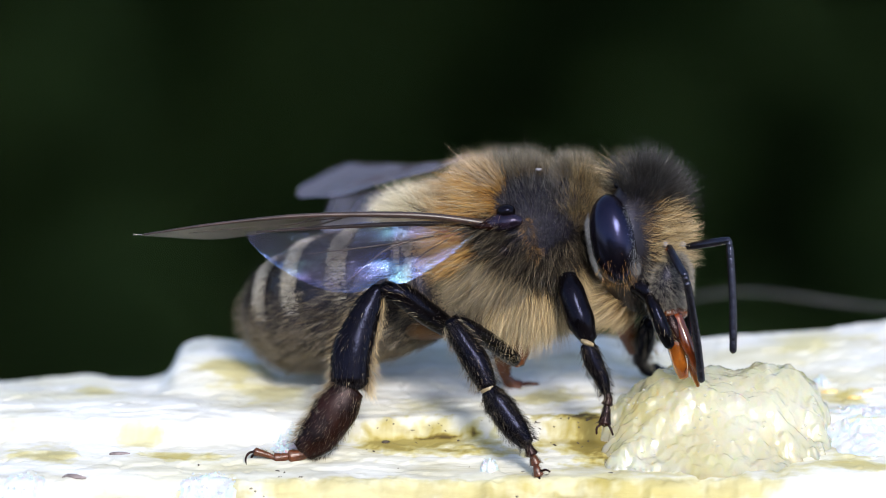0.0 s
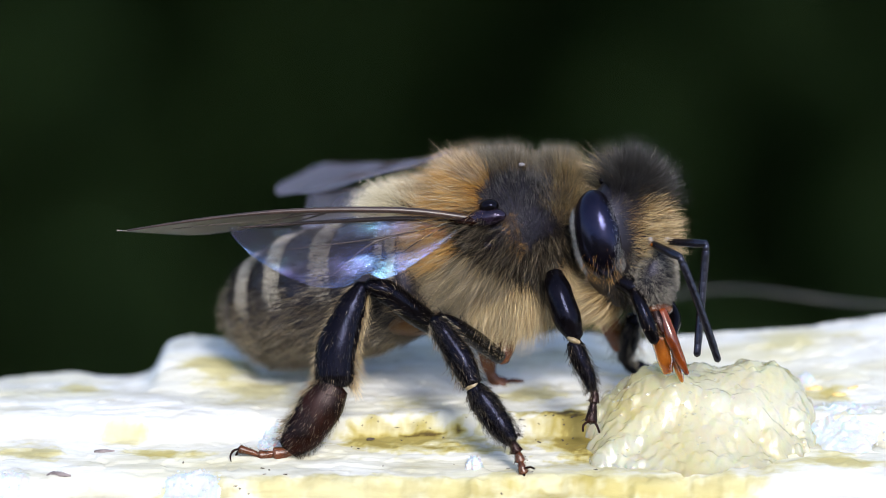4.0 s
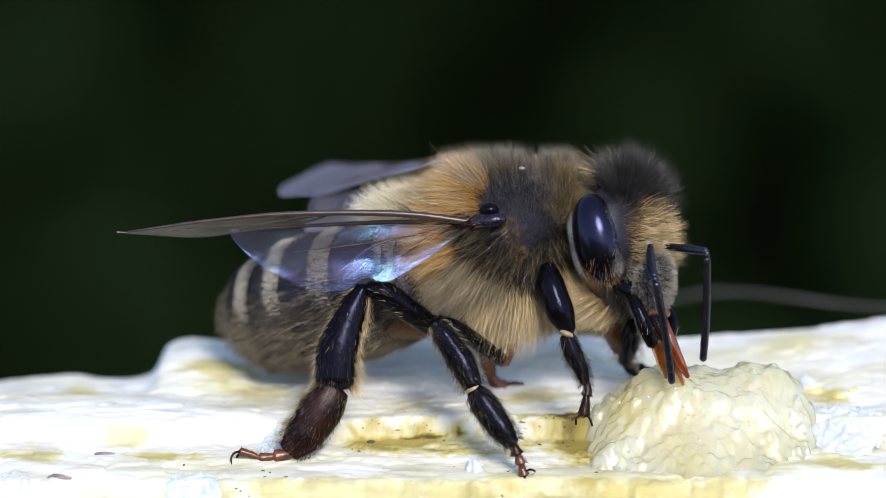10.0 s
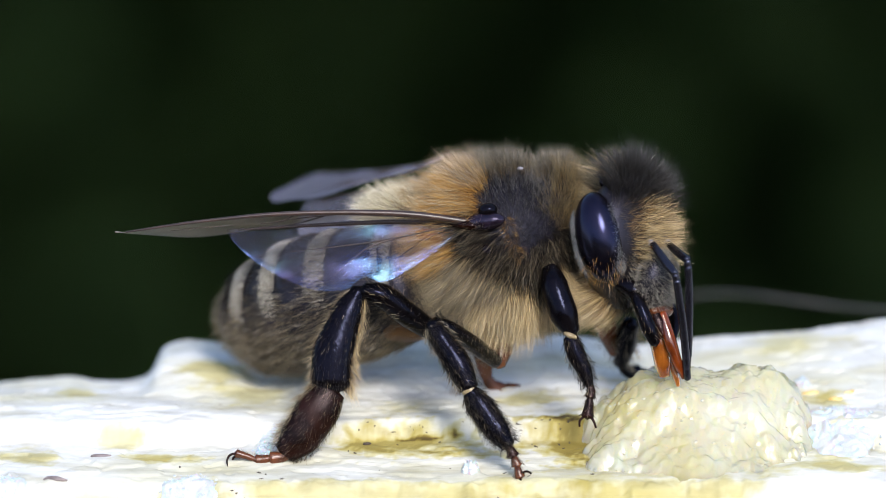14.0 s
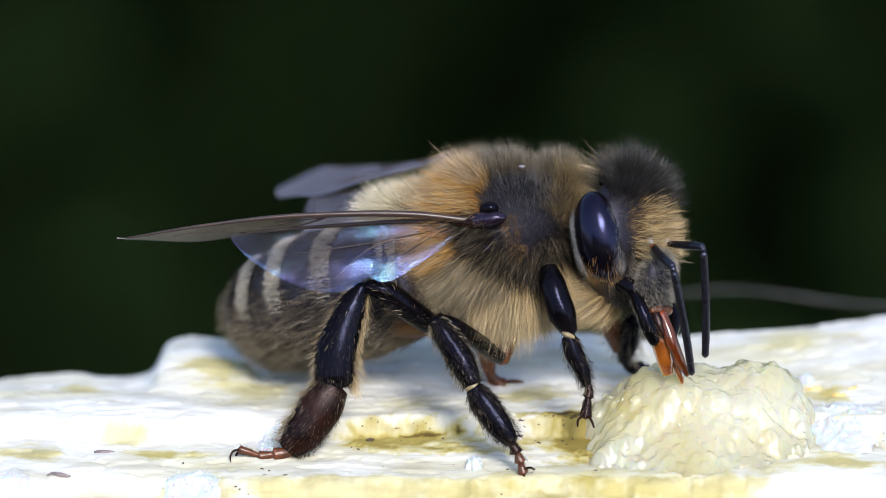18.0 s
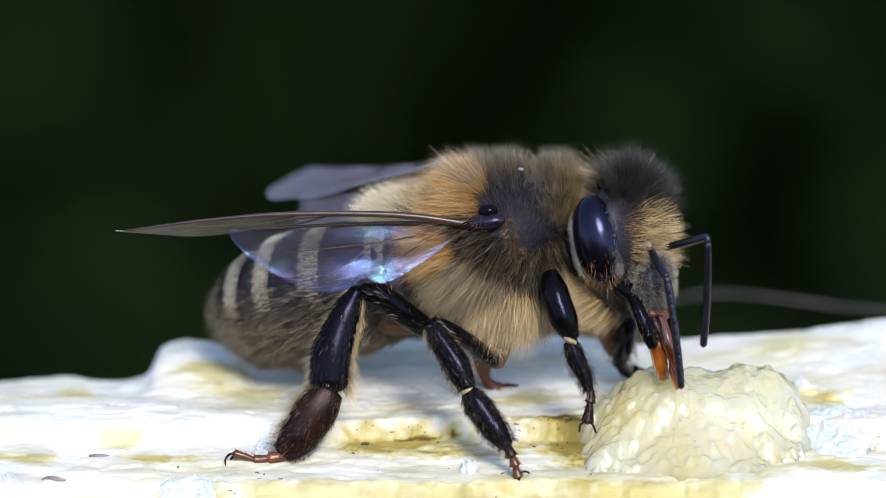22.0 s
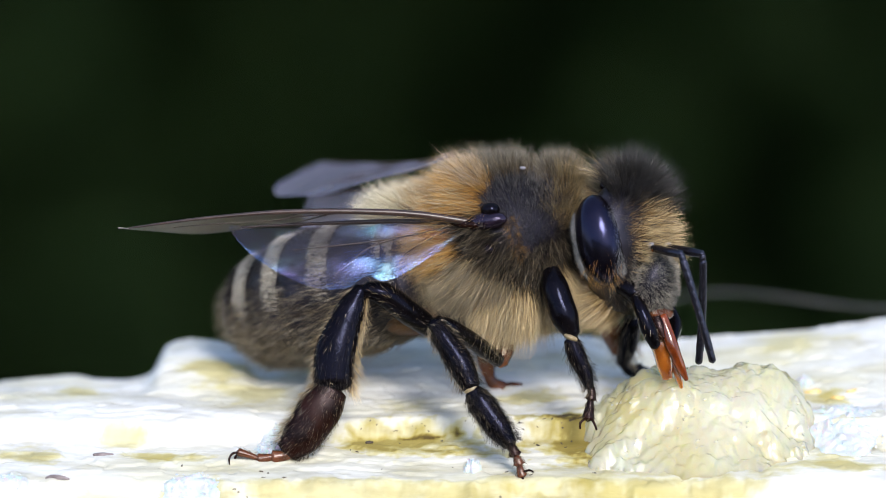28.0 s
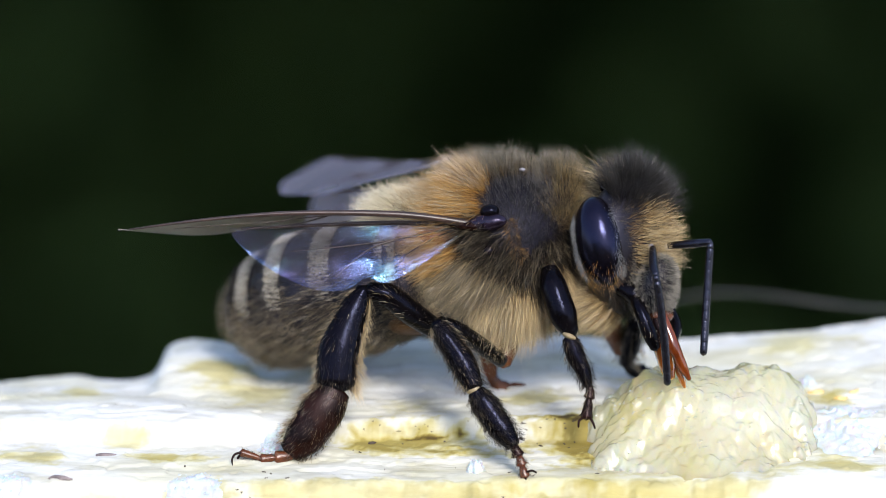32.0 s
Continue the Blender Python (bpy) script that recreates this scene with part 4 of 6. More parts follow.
# mouth: two amber blades and a tongue, dipping into the honey
prob = part("proboscis", tube([(5.61, 2.20, -1.78), (5.75, 2.00, -2.37), (5.90, 2.00, -2.97), (6.02, 2.10, -3.41)], [(0.25, 0.2), (0.27, 0.18), (0.22, 0.13), (0.14, 0.07)], 14), AMBER, bee,
            "glossy amber tongue sheath", pivot=(5.61, 2.20, -1.78))
galea = part("galea", tube([(5.78, 1.90, -1.77), (6.04, 1.75, -2.43), (6.28, 1.80, -2.96), (6.52, 1.90, -3.41)], [(0.15, 0.14), (0.17, 0.14), (0.14, 0.11), (0.06, 0.05)], 12), REDDISH, bee,
             "glossy amber mouth blade", pivot=(5.72, 1.90, -1.71))
part("tongue", tube([(6.14, 2.10, -2.97), (6.32, 2.10, -3.38), (6.40, 2.10, -3.62)], [0.08, 0.1, 0.05], 10), AMBER, prob)

part("mouth_base", tube([(5.49, 2.10, -1.55), (5.66, 1.90, -2.00), (5.81, 1.85, -2.37)], [(0.26, 0.24), (0.24, 0.22), (0.18, 0.18)], 14), DARKBROWN, head, "dark brown base of the tongue")

# abdomen
AB = [(-0.59, 4.00, -0.82), (-2.03, 4.70, -1.08), (-3.26, 5.50, -1.36), (-4.32, 6.30, -1.67), (-5.17, 6.90, -1.95), (-5.55, 7.20, -2.05)]
AB_R = [(1.2, 1.5), (1.6, 1.75), (1.75, 1.78), (1.58, 1.52), (1.02, 0.98), (0.1, 0.1)]
abdomen = part("abdomen", tube(AB, [(a * 0.96, b * 0.96) for a, b in AB_R], 40, (0, 0, 1), 10), PLATE, bee, "dark banded abdomen", pivot=AB[0])


def tergites():
    fr = tube_frames(AB, AB_R, (0, 0, 1), 20)
    cuts = [0.02, 0.22, 0.40, 0.57, 0.72, 0.86, 1.0]
    for s in range(6):
        a, b = int(cuts[s] * 100), int(cuts[s + 1] * 100)
        verts, faces = [], []
        rows = list(range(a, b + 1, 2))
        sides = 44
        for i in rows:
            c, t, x, y, r = fr[min(i, 100)]
            k = 0.975 + 0.04 * (i - a) / (b - a)
            if i == rows[-1]:
                k -= 0.03
            for g in range(sides):
                w = 2 * math.pi * g / sides
                verts.append(tuple(c + x * (math.cos(w) * r[0] * k) + y * (math.sin(w) * r[1] * k)))
        for i in range(len(rows) - 1):
            for g in range(sides):
                h = (g + 1) % sides
                faces.append((i * sides + g, i * sides + h, (i + 1) * sides + h, (i + 1) * sides + g))
        tg = part("tergite", (verts, faces), PLATE, abdomen, "dark glossy abdomen segment")
        # pale felt at the segment's front
        lo, hi = cuts[s], cuts[s] + 0.062
        p, nrm, tn = on_tube(AB, [(x * 1.0, y * 1.0) for x, y in AB_R], 15000, (0, 0, 1), (lo, hi))
        seen = nrm[:, 2] > RNG.uniform(-0.25, 0.75, len(nrm))
        p, nrm, tn = p[seen], nrm[seen], tn[seen]
        if s > 3:
            p, nrm, tn = on_tube(AB, AB_R, 1300, (0, 0, 1), (lo, min(0.99, cuts[s + 1])))
            fur("short_fur", p, nrm * 0.5 + tn, 0.12, 0.3, 0.0045, (-0.2, 0, -0.1), F_BELLY, abdomen, "short brown grey hair", 0.2)
            continue
        fur("pale_band", p, nrm * 0.35 + tn, 0.1, 0.2, 0.006, (-0.2, 0, -0.1), F_BAND if s > 1 else F_GREY, abdomen, "pale grey-buff hair band", 0.15)
        p, nrm, tn = on_tube(AB, AB_R, 2200, (0, 0, 1), (hi, cuts[s + 1]))
        fur("short_fur", p, nrm * 0.4 + tn, 0.1, 0.28, 0.0055, (-0.2, 0, -0.2), F_DARK, abdomen, "short dark hair", 0.2)
        if s > 4:
            continue
        p, nrm, tn = on_tube(AB, AB_R, 11000 - 1300 * s, (0, 0, 1), (lo, cuts[s + 1]))
        low = nrm[:, 2] < RNG.uniform(-0.75, 0.3, len(nrm))
        fur("belly_fur", p[low], (nrm * 0.6 + tn)[low], 0.16, 0.4, 0.0036, (-0.35, 0, -0.25), F_BELLY, abdomen, "brown belly hair", 0.2)


tergites()


part("sternite", blob((-0.9, 4.0, -2.0), BODY, (1.2, 0.8, 0.42)), AMBER_SKIN, abdomen, "amber brown belly plate")


# wings
def wing(name, root, span, chord, length, outline, veins, label, arch=0.0, thick=(0.05, 0.09), mat=None, fold=1.0):
    """A membrane over a span; outline(s) gives leading and trailing offsets along chord. Veins: rows of (s, fraction across)."""
    s_, c_ = Vector(span).normalized(), Vector(chord)
    c_ = (c_ - s_ * c_.dot(s_)).normalized()
    n_ = s_.cross(c_)
    r = Vector(root)

    def place(s, f):
        a, b = outline(s)
        w = a + (b - a) * f
        h = 0.05 * fold * math.sin(f * 9 + s * 5) * (1 - s) + 0.03 * math.sin(s * 21 + f * 4) - arch * math.sin(math.pi * s ** 0.75)
        return r + s_ * (s * length) + c_ * w + n_ * h
    ns, nf = 60, 18
    verts = [tuple(place(i / ns, k / nf)) for i in range(ns + 1) for k in range(nf + 1)]
    faces = [(i * (nf + 1) + k, i * (nf + 1) + k + 1, (i + 1) * (nf + 1) + k + 1, (i + 1) * (nf + 1) + k) for i in range(ns) for k in range(nf)]
    w = part(name, (verts, faces), mat, bee, label, pivot=root)
    # painted mask that places the shimmer: along the free edge and in one cell
    glint_mask = [0.9 * math.exp(-((k / nf - 1.0) / 0.12) ** 2) * min(1.0, 3.0 * i / ns) + math.exp(-((i / ns - 0.42) / 0.12) ** 2 - ((k / nf - 0.7) / 0.2) ** 2)
            + 0.7 * math.exp(-((i / ns - 0.36) / 0.1) ** 2 - ((k / nf - 0.14) / 0.07) ** 2) for i in range(ns + 1) for k in range(nf + 1)]
    w.data.attributes.new("glint_mask", "FLOAT", "POINT").data.foreach_set("value", glint_mask)
    for j, row in enumerate(veins):
        pts = [place(s, f) for s, f in row]
        rad = thick[1] if j == 0 else thick[0] * 0.6
        rr = [rad * (1 - 0.75 * i / (len(pts) - 1)) for i in range(len(pts))]
        part("vein", tube(pts, rr, 8, tuple(n_), 5), VEIN, w)
    return w


def fore(s):
    lead = -0.32 * math.sin(math.pi * min(1, s * 1.02)) ** 0.7
    trail = 2.9 * (math.sin(math.pi * min(1, s ** 1.5 * 0.98 + 0.02)) ** 0.75) * (0.55 + 0.45 * s)
    return lead, max(trail, lead + 0.02)


def hind(s):
    lead = -0.12 * math.sin(math.pi * s)
    trail = 2.0 * math.sin(math.pi * min(1, s ** 1.1)) ** 0.75
    return lead, max(trail * (1 - 0.18 * math.exp(-((s - 0.42) / 0.05) ** 2)), lead + 0.02)


def fore_round(s):
    lead = -0.3 * math.sin(math.pi * s) ** 0.7
    return lead, max(2.9 * math.sin(math.pi * s ** 1.1) ** 0.62, lead + 0.02)


FORE_V = [[(0, 0.0), (0.2, 0.0), (0.5, 0.0), (0.75, 0.0), (0.97, 0.05)], [(0, 0.02), (0.2, 0.035), (0.5, 0.04), (0.8, 0.03)], [(0, 0.05), (0.2, 0.08), (0.45, 0.1), (0.62, 0.04)],
          [(0.02, 0.3), (0.2, 0.35), (0.42, 0.4), (0.6, 0.42)], [(0.45, 0.1), (0.5, 0.25), (0.55, 0.42), (0.7, 0.45), (0.85, 0.4)], [(0.42, 0.4), (0.5, 0.62), (0.62, 0.75)]]
HIND_V = [[(0, 0.02), (0.3, 0.02), (0.7, 0.02), (0.95, 0.1)], [(0, 0.1), (0.3, 0.28), (0.55, 0.35), (0.75, 0.5)], [(0.3, 0.28), (0.42, 0.5), (0.55, 0.8)], [(0, 0.15), (0.18, 0.4), (0.3, 0.75)]]

fore_near = wing("fore_wing", (0.91, 1.70, 0.64), (-9.3, 0.3, -0.2), (-0.05, 1, -0.14), 9.45, fore, FORE_V, "smoky clear wing with brown veins", 0.33, (0.06, 0.11), SMOKY)
hind_near = wing("hind_wing", (0.76, 2.00, 0.61), (-6.4, 0.5, -0.12), (0.12, -0.55, -0.8), 6.4, hind, HIND_V, "clear shimmering wing with brown veins", mat=WING, fold=2.4)
fore_far = wing("fore_wing", (0.24, 5.40, 2.46), (-0.36, 0.93, 0.0), (-0.88, -0.36, -0.29), 9.4, fore_round, FORE_V, "smoky clear wing with brown veins", 0.2, mat=SMOKY_SKYLIT)
hind_far = wing("hind_wing", (-0.21, 5.20, 1.61), (-3.0, 4.9, -0.1), (-0.4, -0.4, -0.5), 6.2, hind, HIND_V, "clear wing with brown veins", mat=SMOKY_SKYLIT)


# legs
def leg(name, label, pieces, hairs, pivot, wide=(0, 1, 0)):
    """pieces: (part name, points, radii, material); the first one carries the rest. hairs: rows of
    (piece, count, least and greatest length, material, outward, arc round the limb)."""
    first = None
    for k, (nm, pts, rad, mat) in enumerate(pieces):
        if nm == "tarsomere":
            # each joint of the foot widens towards its far end
            a, b, c = rad
            rad = [(a[0] * 0.7, a[1] * 0.7), (b[0] * 0.85, b[1] * 0.85), (b[0] * 1.15, b[1] * 1.1)]
        ob = part(name if k == 0 else nm, tube(pts, rad, 16, wide), mat, bee if k == 0 else first, label if k == 0 else "", pivot=pivot if k == 0 else None)
        first = first or ob
        for nm2, count, low, high, mat2, out, arc in hairs:
            if nm2 == nm:
                p, nrm, tn = on_tube(pts, rad, count, wide, (0.03, 0.97), arc)
                fur("leg_hair", p, nrm * out + tn * 0.8, low, high, 0.0042, (0, 0, -0.1), mat2, first, "", 0.16)
    return first


ALL = None
RIGHT, LEFT = (-0.5, 0.5), (2.6, 3.7)


def claw(pts, r=0.03):
    return ("claw", pts, [r, r * 1.1, r * 0.9, r * 0.3][:len(pts)], DARKBROWN)


hind_leg = leg("hind_leg", "black hairy hind leg with brown foot", [
    ("femur", [(-0.14, 3.00, -2.16), (-0.81, 2.40, -1.70), (-1.40, 2.10, -1.25), (-1.92, 2.00, -1.10)], [(0.28, 0.3), (0.34, 0.36), (0.33, 0.34), (0.22, 0.24)], CHITIN),
    ("tibia", [(-2.03, 2.00, -1.06), (-2.37, 1.90, -1.77), (-2.71, 1.80, -2.74), (-2.78, 1.75, -3.44), (-2.80, 1.75, -3.70)], [(0.2, 0.16), (0.42, 0.26), (0.55, 0.3), (0.54, 0.28), (0.4, 0.2)], CHITIN),
    ("basitarsus", [(-2.80, 1.75, -3.70), (-3.11, 1.70, -4.22), (-3.55, 1.65, -4.89), (-4.00, 1.65, -5.38)], [(0.44, 0.22), (0.58, 0.25), (0.54, 0.22), (0.32, 0.16)], DARKBROWN),
    ("tarsomere", [(-3.78, 1.65, -5.34), (-4.04, 1.65, -5.46), (-4.34, 1.65, -5.52)], [(0.2, 0.14), (0.17, 0.13), (0.12, 0.1)], BROWN),
    ("tarsomere", [(-4.31, 1.65, -5.50), (-4.52, 1.65, -5.53), (-4.73, 1.65, -5.56)], [(0.1, 0.09), (0.13, 0.11), (0.1, 0.08)], BROWN),
    ("tarsomere", [(-4.70, 1.65, -5.56), (-4.97, 1.65, -5.46), (-5.26, 1.65, -5.38)], [(0.07, 0.07), (0.1, 0.1), (0.11, 0.1)], BROWN),
    claw([(-5.23, 1.60, -5.38), (-5.41, 1.55, -5.41), (-5.50, 1.50, -5.55), (-5.48, 1.50, -5.72)]),
    claw([(-5.21, 1.80, -5.40), (-5.33, 1.80, -5.48), (-5.37, 1.80, -5.60), (-5.34, 1.80, -5.70)]),
], [("tarsomere", 70, 0.06, 0.17, F_BELLY, 0.7, ALL), ("tarsomere", 50, 0.08, 0.16, F_DARK, 0.7, ALL), ("tibia", 420, 0.25, 0.6, F_BUFF, 0.6, RIGHT), ("tibia", 260, 0.12, 0.35, F_LEG, 0.9, LEFT), ("tibia", 1100, 0.1, 0.24, F_DARK, 0.4, ALL), ("tibia", 60, 0.1, 0.3, F_LEG, 0.5, ALL), ("basitarsus", 400, 0.08, 0.2, F_BELLY, 0.45, ALL), ("basitarsus", 1000, 0.08, 0.18, F_DARK, 0.4, ALL), ("basitarsus", 420, 0.12, 0.32, F_LEG, 0.9, LEFT), ("basitarsus", 110, 0.1, 0.2, F_BELLY, 0.8, RIGHT), ("femur", 130, 0.12, 0.35, F_LEG, 0.6, ALL), ("femur", 500, 0.12, 0.3, F_DARK, 0.6, ALL)], (-0.14, 3.00, -2.16))

mid_leg = leg("middle_leg", "black hairy middle leg with brown foot", [
    ("femur", [(1.59, 3.20, -2.99), (0.99, 2.40, -2.53), (0.39, 1.60, -2.14), (-0.06, 1.30, -1.94)], [(0.2, 0.2), (0.23, 0.23), (0.23, 0.23), (0.18, 0.18)], CHITIN),
    ("coxa", [(1.65, 3.30, -3.08), (1.72, 3.50, -2.69), (1.82, 3.70, -2.09)], [(0.2, 0.2), (0.3, 0.3), (0.4, 0.4)], BROWN),
    ("tibia", [(-0.12, 1.25, -1.94), (0.13, 1.20, -2.36), (0.56, 1.10, -3.02), (0.86, 1.00, -3.66)], [(0.2, 0.19), (0.31, 0.27), (0.36, 0.3), (0.26, 0.24)], CHITIN),
    ("joint", [(0.77, 1.00, -3.63), (0.92, 1.00, -3.72)], [0.2, 0.2], JOINT),
    ("basitarsus", [(0.90, 1.00, -3.75), (1.15, 0.95, -4.13), (1.54, 0.85, -4.69), (1.89, 0.80, -5.16)], [(0.24, 0.2), (0.36, 0.24), (0.34, 0.22), (0.2, 0.16)], CHITIN),
    ("tarsomere", [(1.86, 0.80, -5.10), (1.95, 0.75, -5.28), (2.01, 0.75, -5.42)], [(0.11, 0.1), (0.15, 0.12), (0.1, 0.08)], DARKBROWN),
    ("tarsomere", [(2.00, 0.75, -5.39), (2.07, 0.70, -5.54), (2.11, 0.70, -5.66)], [(0.09, 0.08), (0.13, 0.11), (0.09, 0.08)], BROWN),
    ("tarsomere", [(2.10, 0.70, -5.63), (2.14, 0.60, -5.80), (2.19, 0.60, -5.96)], [(0.08, 0.07), (0.12, 0.11), (0.12, 0.1)], BROWN),
    claw([(2.18, 0.55, -5.86), (2.36, 0.50, -5.81), (2.48, 0.50, -5.86)]),
    claw([(2.17, 0.55, -5.96), (2.24, 0.50, -6.08), (2.36, 0.50, -6.17)]),
], [("tarsomere", 70, 0.06, 0.17, F_BELLY, 0.7, ALL), ("tarsomere", 50, 0.08, 0.16, F_DARK, 0.7, ALL), ("tibia", 1500, 0.1, 0.22, F_DARK, 0.5, ALL), ("tibia", 150, 0.08, 0.2, F_LEG, 0.5, ALL), ("tibia", 110, 0.15, 0.4, F_LEG, 0.9, LEFT), ("tibia", 60, 0.1, 0.3, F_LEG, 0.8, RIGHT), ("basitarsus", 1600, 0.1, 0.28, F_DARK, 0.5, ALL), ("basitarsus", 140, 0.15, 0.3, F_BELLY, 0.7, ALL), ("femur", 500, 0.15, 0.35, F_DARK, 0.7, ALL), ("femur", 120, 0.2, 0.45, F_BELLY, 0.7, ALL)], (1.59, 3.20, -2.99))

front_leg = leg("front_leg", "black glossy front leg with brown foot", [
    ("femur", [(2.89, 1.90, -0.73), (2.99, 1.60, -1.17), (3.21, 1.50, -1.84), (3.45, 1.50, -2.39)], [(0.24, 0.24), (0.36, 0.34), (0.38, 0.36), (0.22, 0.22)], CHITIN),
    ("joint", [(3.25, 1.38, -2.39), (3.38, 1.36, -2.45), (3.52, 1.42, -2.51)], [(0.05, 0.1), (0.085, 0.16), (0.06, 0.12)], JOINT),
    ("tibia", [(3.40, 1.50, -2.51), (3.56, 1.50, -2.96), (3.77, 1.50, -3.40), (3.89, 1.50, -3.77)], [(0.2, 0.18), (0.25, 0.2), (0.2, 0.18), (0.12, 0.12)], CHITIN),
    ("tarsomere", [(3.89, 1.50, -3.73), (3.95, 1.50, -3.91), (3.92, 1.50, -4.08)], [(0.1, 0.1), (0.13, 0.11), (0.09, 0.08)], DARKBROWN),
    ("tarsomere", [(3.92, 1.50, -4.05), (3.89, 1.50, -4.32), (3.85, 1.50, -4.59)], [(0.1, 0.09), (0.15, 0.12), (0.16, 0.12)], DARKBROWN),
    claw([(3.77, 1.45, -4.59), (3.65, 1.40, -4.69), (3.64, 1.40, -4.85)]),
    claw([(3.92, 1.45, -4.59), (4.01, 1.40, -4.71), (4.07, 1.40, -4.88)]),
], [("tarsomere", 70, 0.06, 0.17, F_BELLY, 0.7, ALL), ("tarsomere", 50, 0.08, 0.16, F_DARK, 0.7, ALL), ("femur", 160, 0.05, 0.12, F_DARK, 0.4, ALL), ("tibia", 700, 0.12, 0.28, F_DARK, 0.6, ALL), ("tibia", 90, 0.12, 0.25, F_LEG, 0.6, ALL)], (2.89, 1.90, -0.73))

far_front = leg("front_leg", "dark hairy front leg", [
    ("femur", [(4.43, 5.20, -1.81), (4.67, 5.60, -2.27), (4.86, 5.80, -2.81)], [(0.26, 0.26), (0.3, 0.3), (0.2, 0.2)], BROWN),
    ("tibia", [(5.23, 5.00, -1.96), (5.10, 5.60, -2.58), (4.99, 6.00, -3.12)], [(0.24, 0.24), (0.3, 0.28), (0.2, 0.2)], CHITIN),
    ("tarsomere", [(4.96, 6.00, -3.04), (5.18, 6.30, -3.31), (5.46, 6.50, -3.36)], [(0.18, 0.16), (0.2, 0.18), (0.12, 0.1)], CHITIN),
    ("tarsomere", [(5.43, 6.50, -3.33), (5.62, 6.60, -3.33), (5.82, 6.60, -3.45)], [(0.1, 0.1), (0.12, 0.1), (0.05, 0.05)], CHITIN),
], [("tibia", 350, 0.15, 0.4, F_BELLY, 0.7, ALL), ("femur", 200, 0.15, 0.35, F_BELLY, 0.7, ALL), ("tibia", 60, 0.3, 0.5, F_BUFF, 0.8, RIGHT)], (4.43, 5.20, -1.81))

far_mid = leg("middle_leg", "brown middle leg behind the body", [
    ("femur", [(1.16, 5.20, -2.42), (1.28, 5.50, -3.03), (1.34, 5.70, -3.42)], [(0.26, 0.26), (0.24, 0.24), (0.18, 0.18)], BROWN),
    ("tarsomere", [(1.28, 5.70, -3.34), (1.47, 5.80, -3.65), (1.70, 5.90, -3.81)], [(0.16, 0.16), (0.2, 0.18), (0.14, 0.14)], BROWN),
    ("tarsomere", [(1.67, 5.90, -3.81), (1.96, 5.90, -3.73), (2.23, 5.90, -3.81)], [(0.12, 0.12), (0.13, 0.12), (0.05, 0.05)], BROWN),
], [], (1.16, 5.20, -2.42))

far_hind = leg("hind_leg", "dark hind leg behind the body", [
    ("femur", [(-0.21, 5.40, -1.81), (-0.60, 5.90, -1.97), (-0.90, 6.30, -2.05)], [(0.3, 0.3), (0.3, 0.3), (0.2, 0.2)], BROWN),
    ("tibia", [(-0.90, 6.30, -2.05), (-1.21, 6.60, -2.13), (-1.45, 6.90, -2.29)], [(0.3, 0.2), (0.4, 0.24), (0.3, 0.2)], BROWN),
], [], (-0.21, 5.40, -1.81))

part("crumb_speck", blob((2.15, 2.60, 2.09), axes((1, 0, 0)), (0.09, 0.05, 0.05), None, 12, 8), SOCKET, thorax, "tiny white crumb in the hair")


# ---- movement: millimetres and degrees in the bee's own space ----
def moved(ob, rows):
    """Shifts along x and z, and turns about y, z and x, from the rest pose."""
    rest = ob.location.copy()
    out = []
    for t, x, z, *turn in rows:
        a = list(turn) + [0, 0, 0]
        out.append((t, Matrix.Translation(rest + Vector((x, 0, z)) * MM) @ pose(0, 0, 0, a[2], a[0], a[1])))
    return out


def towards(base, tip):
    """A pose at base whose +x points to tip."""
    q = (Vector(tip) - Vector(base)).to_track_quat("X", "Y")
    return Matrix.LocRotScale(Vector(base) * MM, q, None)


def scape_rows(rows):
    """Rows of (t, base, elbow)."""
    return [(r[0], towards(r[1:4], r[4:7])) for r in rows]


def flagellum_rows(rows):
    """Rows of (t, base, elbow, tip): the outer joint, in the space of the inner one."""
    out = []
    for r in rows:
        m = towards(r[1:4], r[4:7]).inverted() @ towards(r[4:7], r[7:10])
        m.translation = Vector((1.235 * MM, 0, 0))
        out.append((r[0], m))
    return out


def dipping(ob, rows):
    """The upper end follows the head while the tip stays in the honey."""
    rest = ob.location.copy()
    tip = Vector(TONGUE_TIP) * MM - rest
    out = []
    for t, x, z in rows:
        d = Vector((x, 0, z)) * MM
        q = tip.rotation_difference(tip - d)
        out.append((t, Matrix.LocRotScale(rest + d, q, None)))
    return out


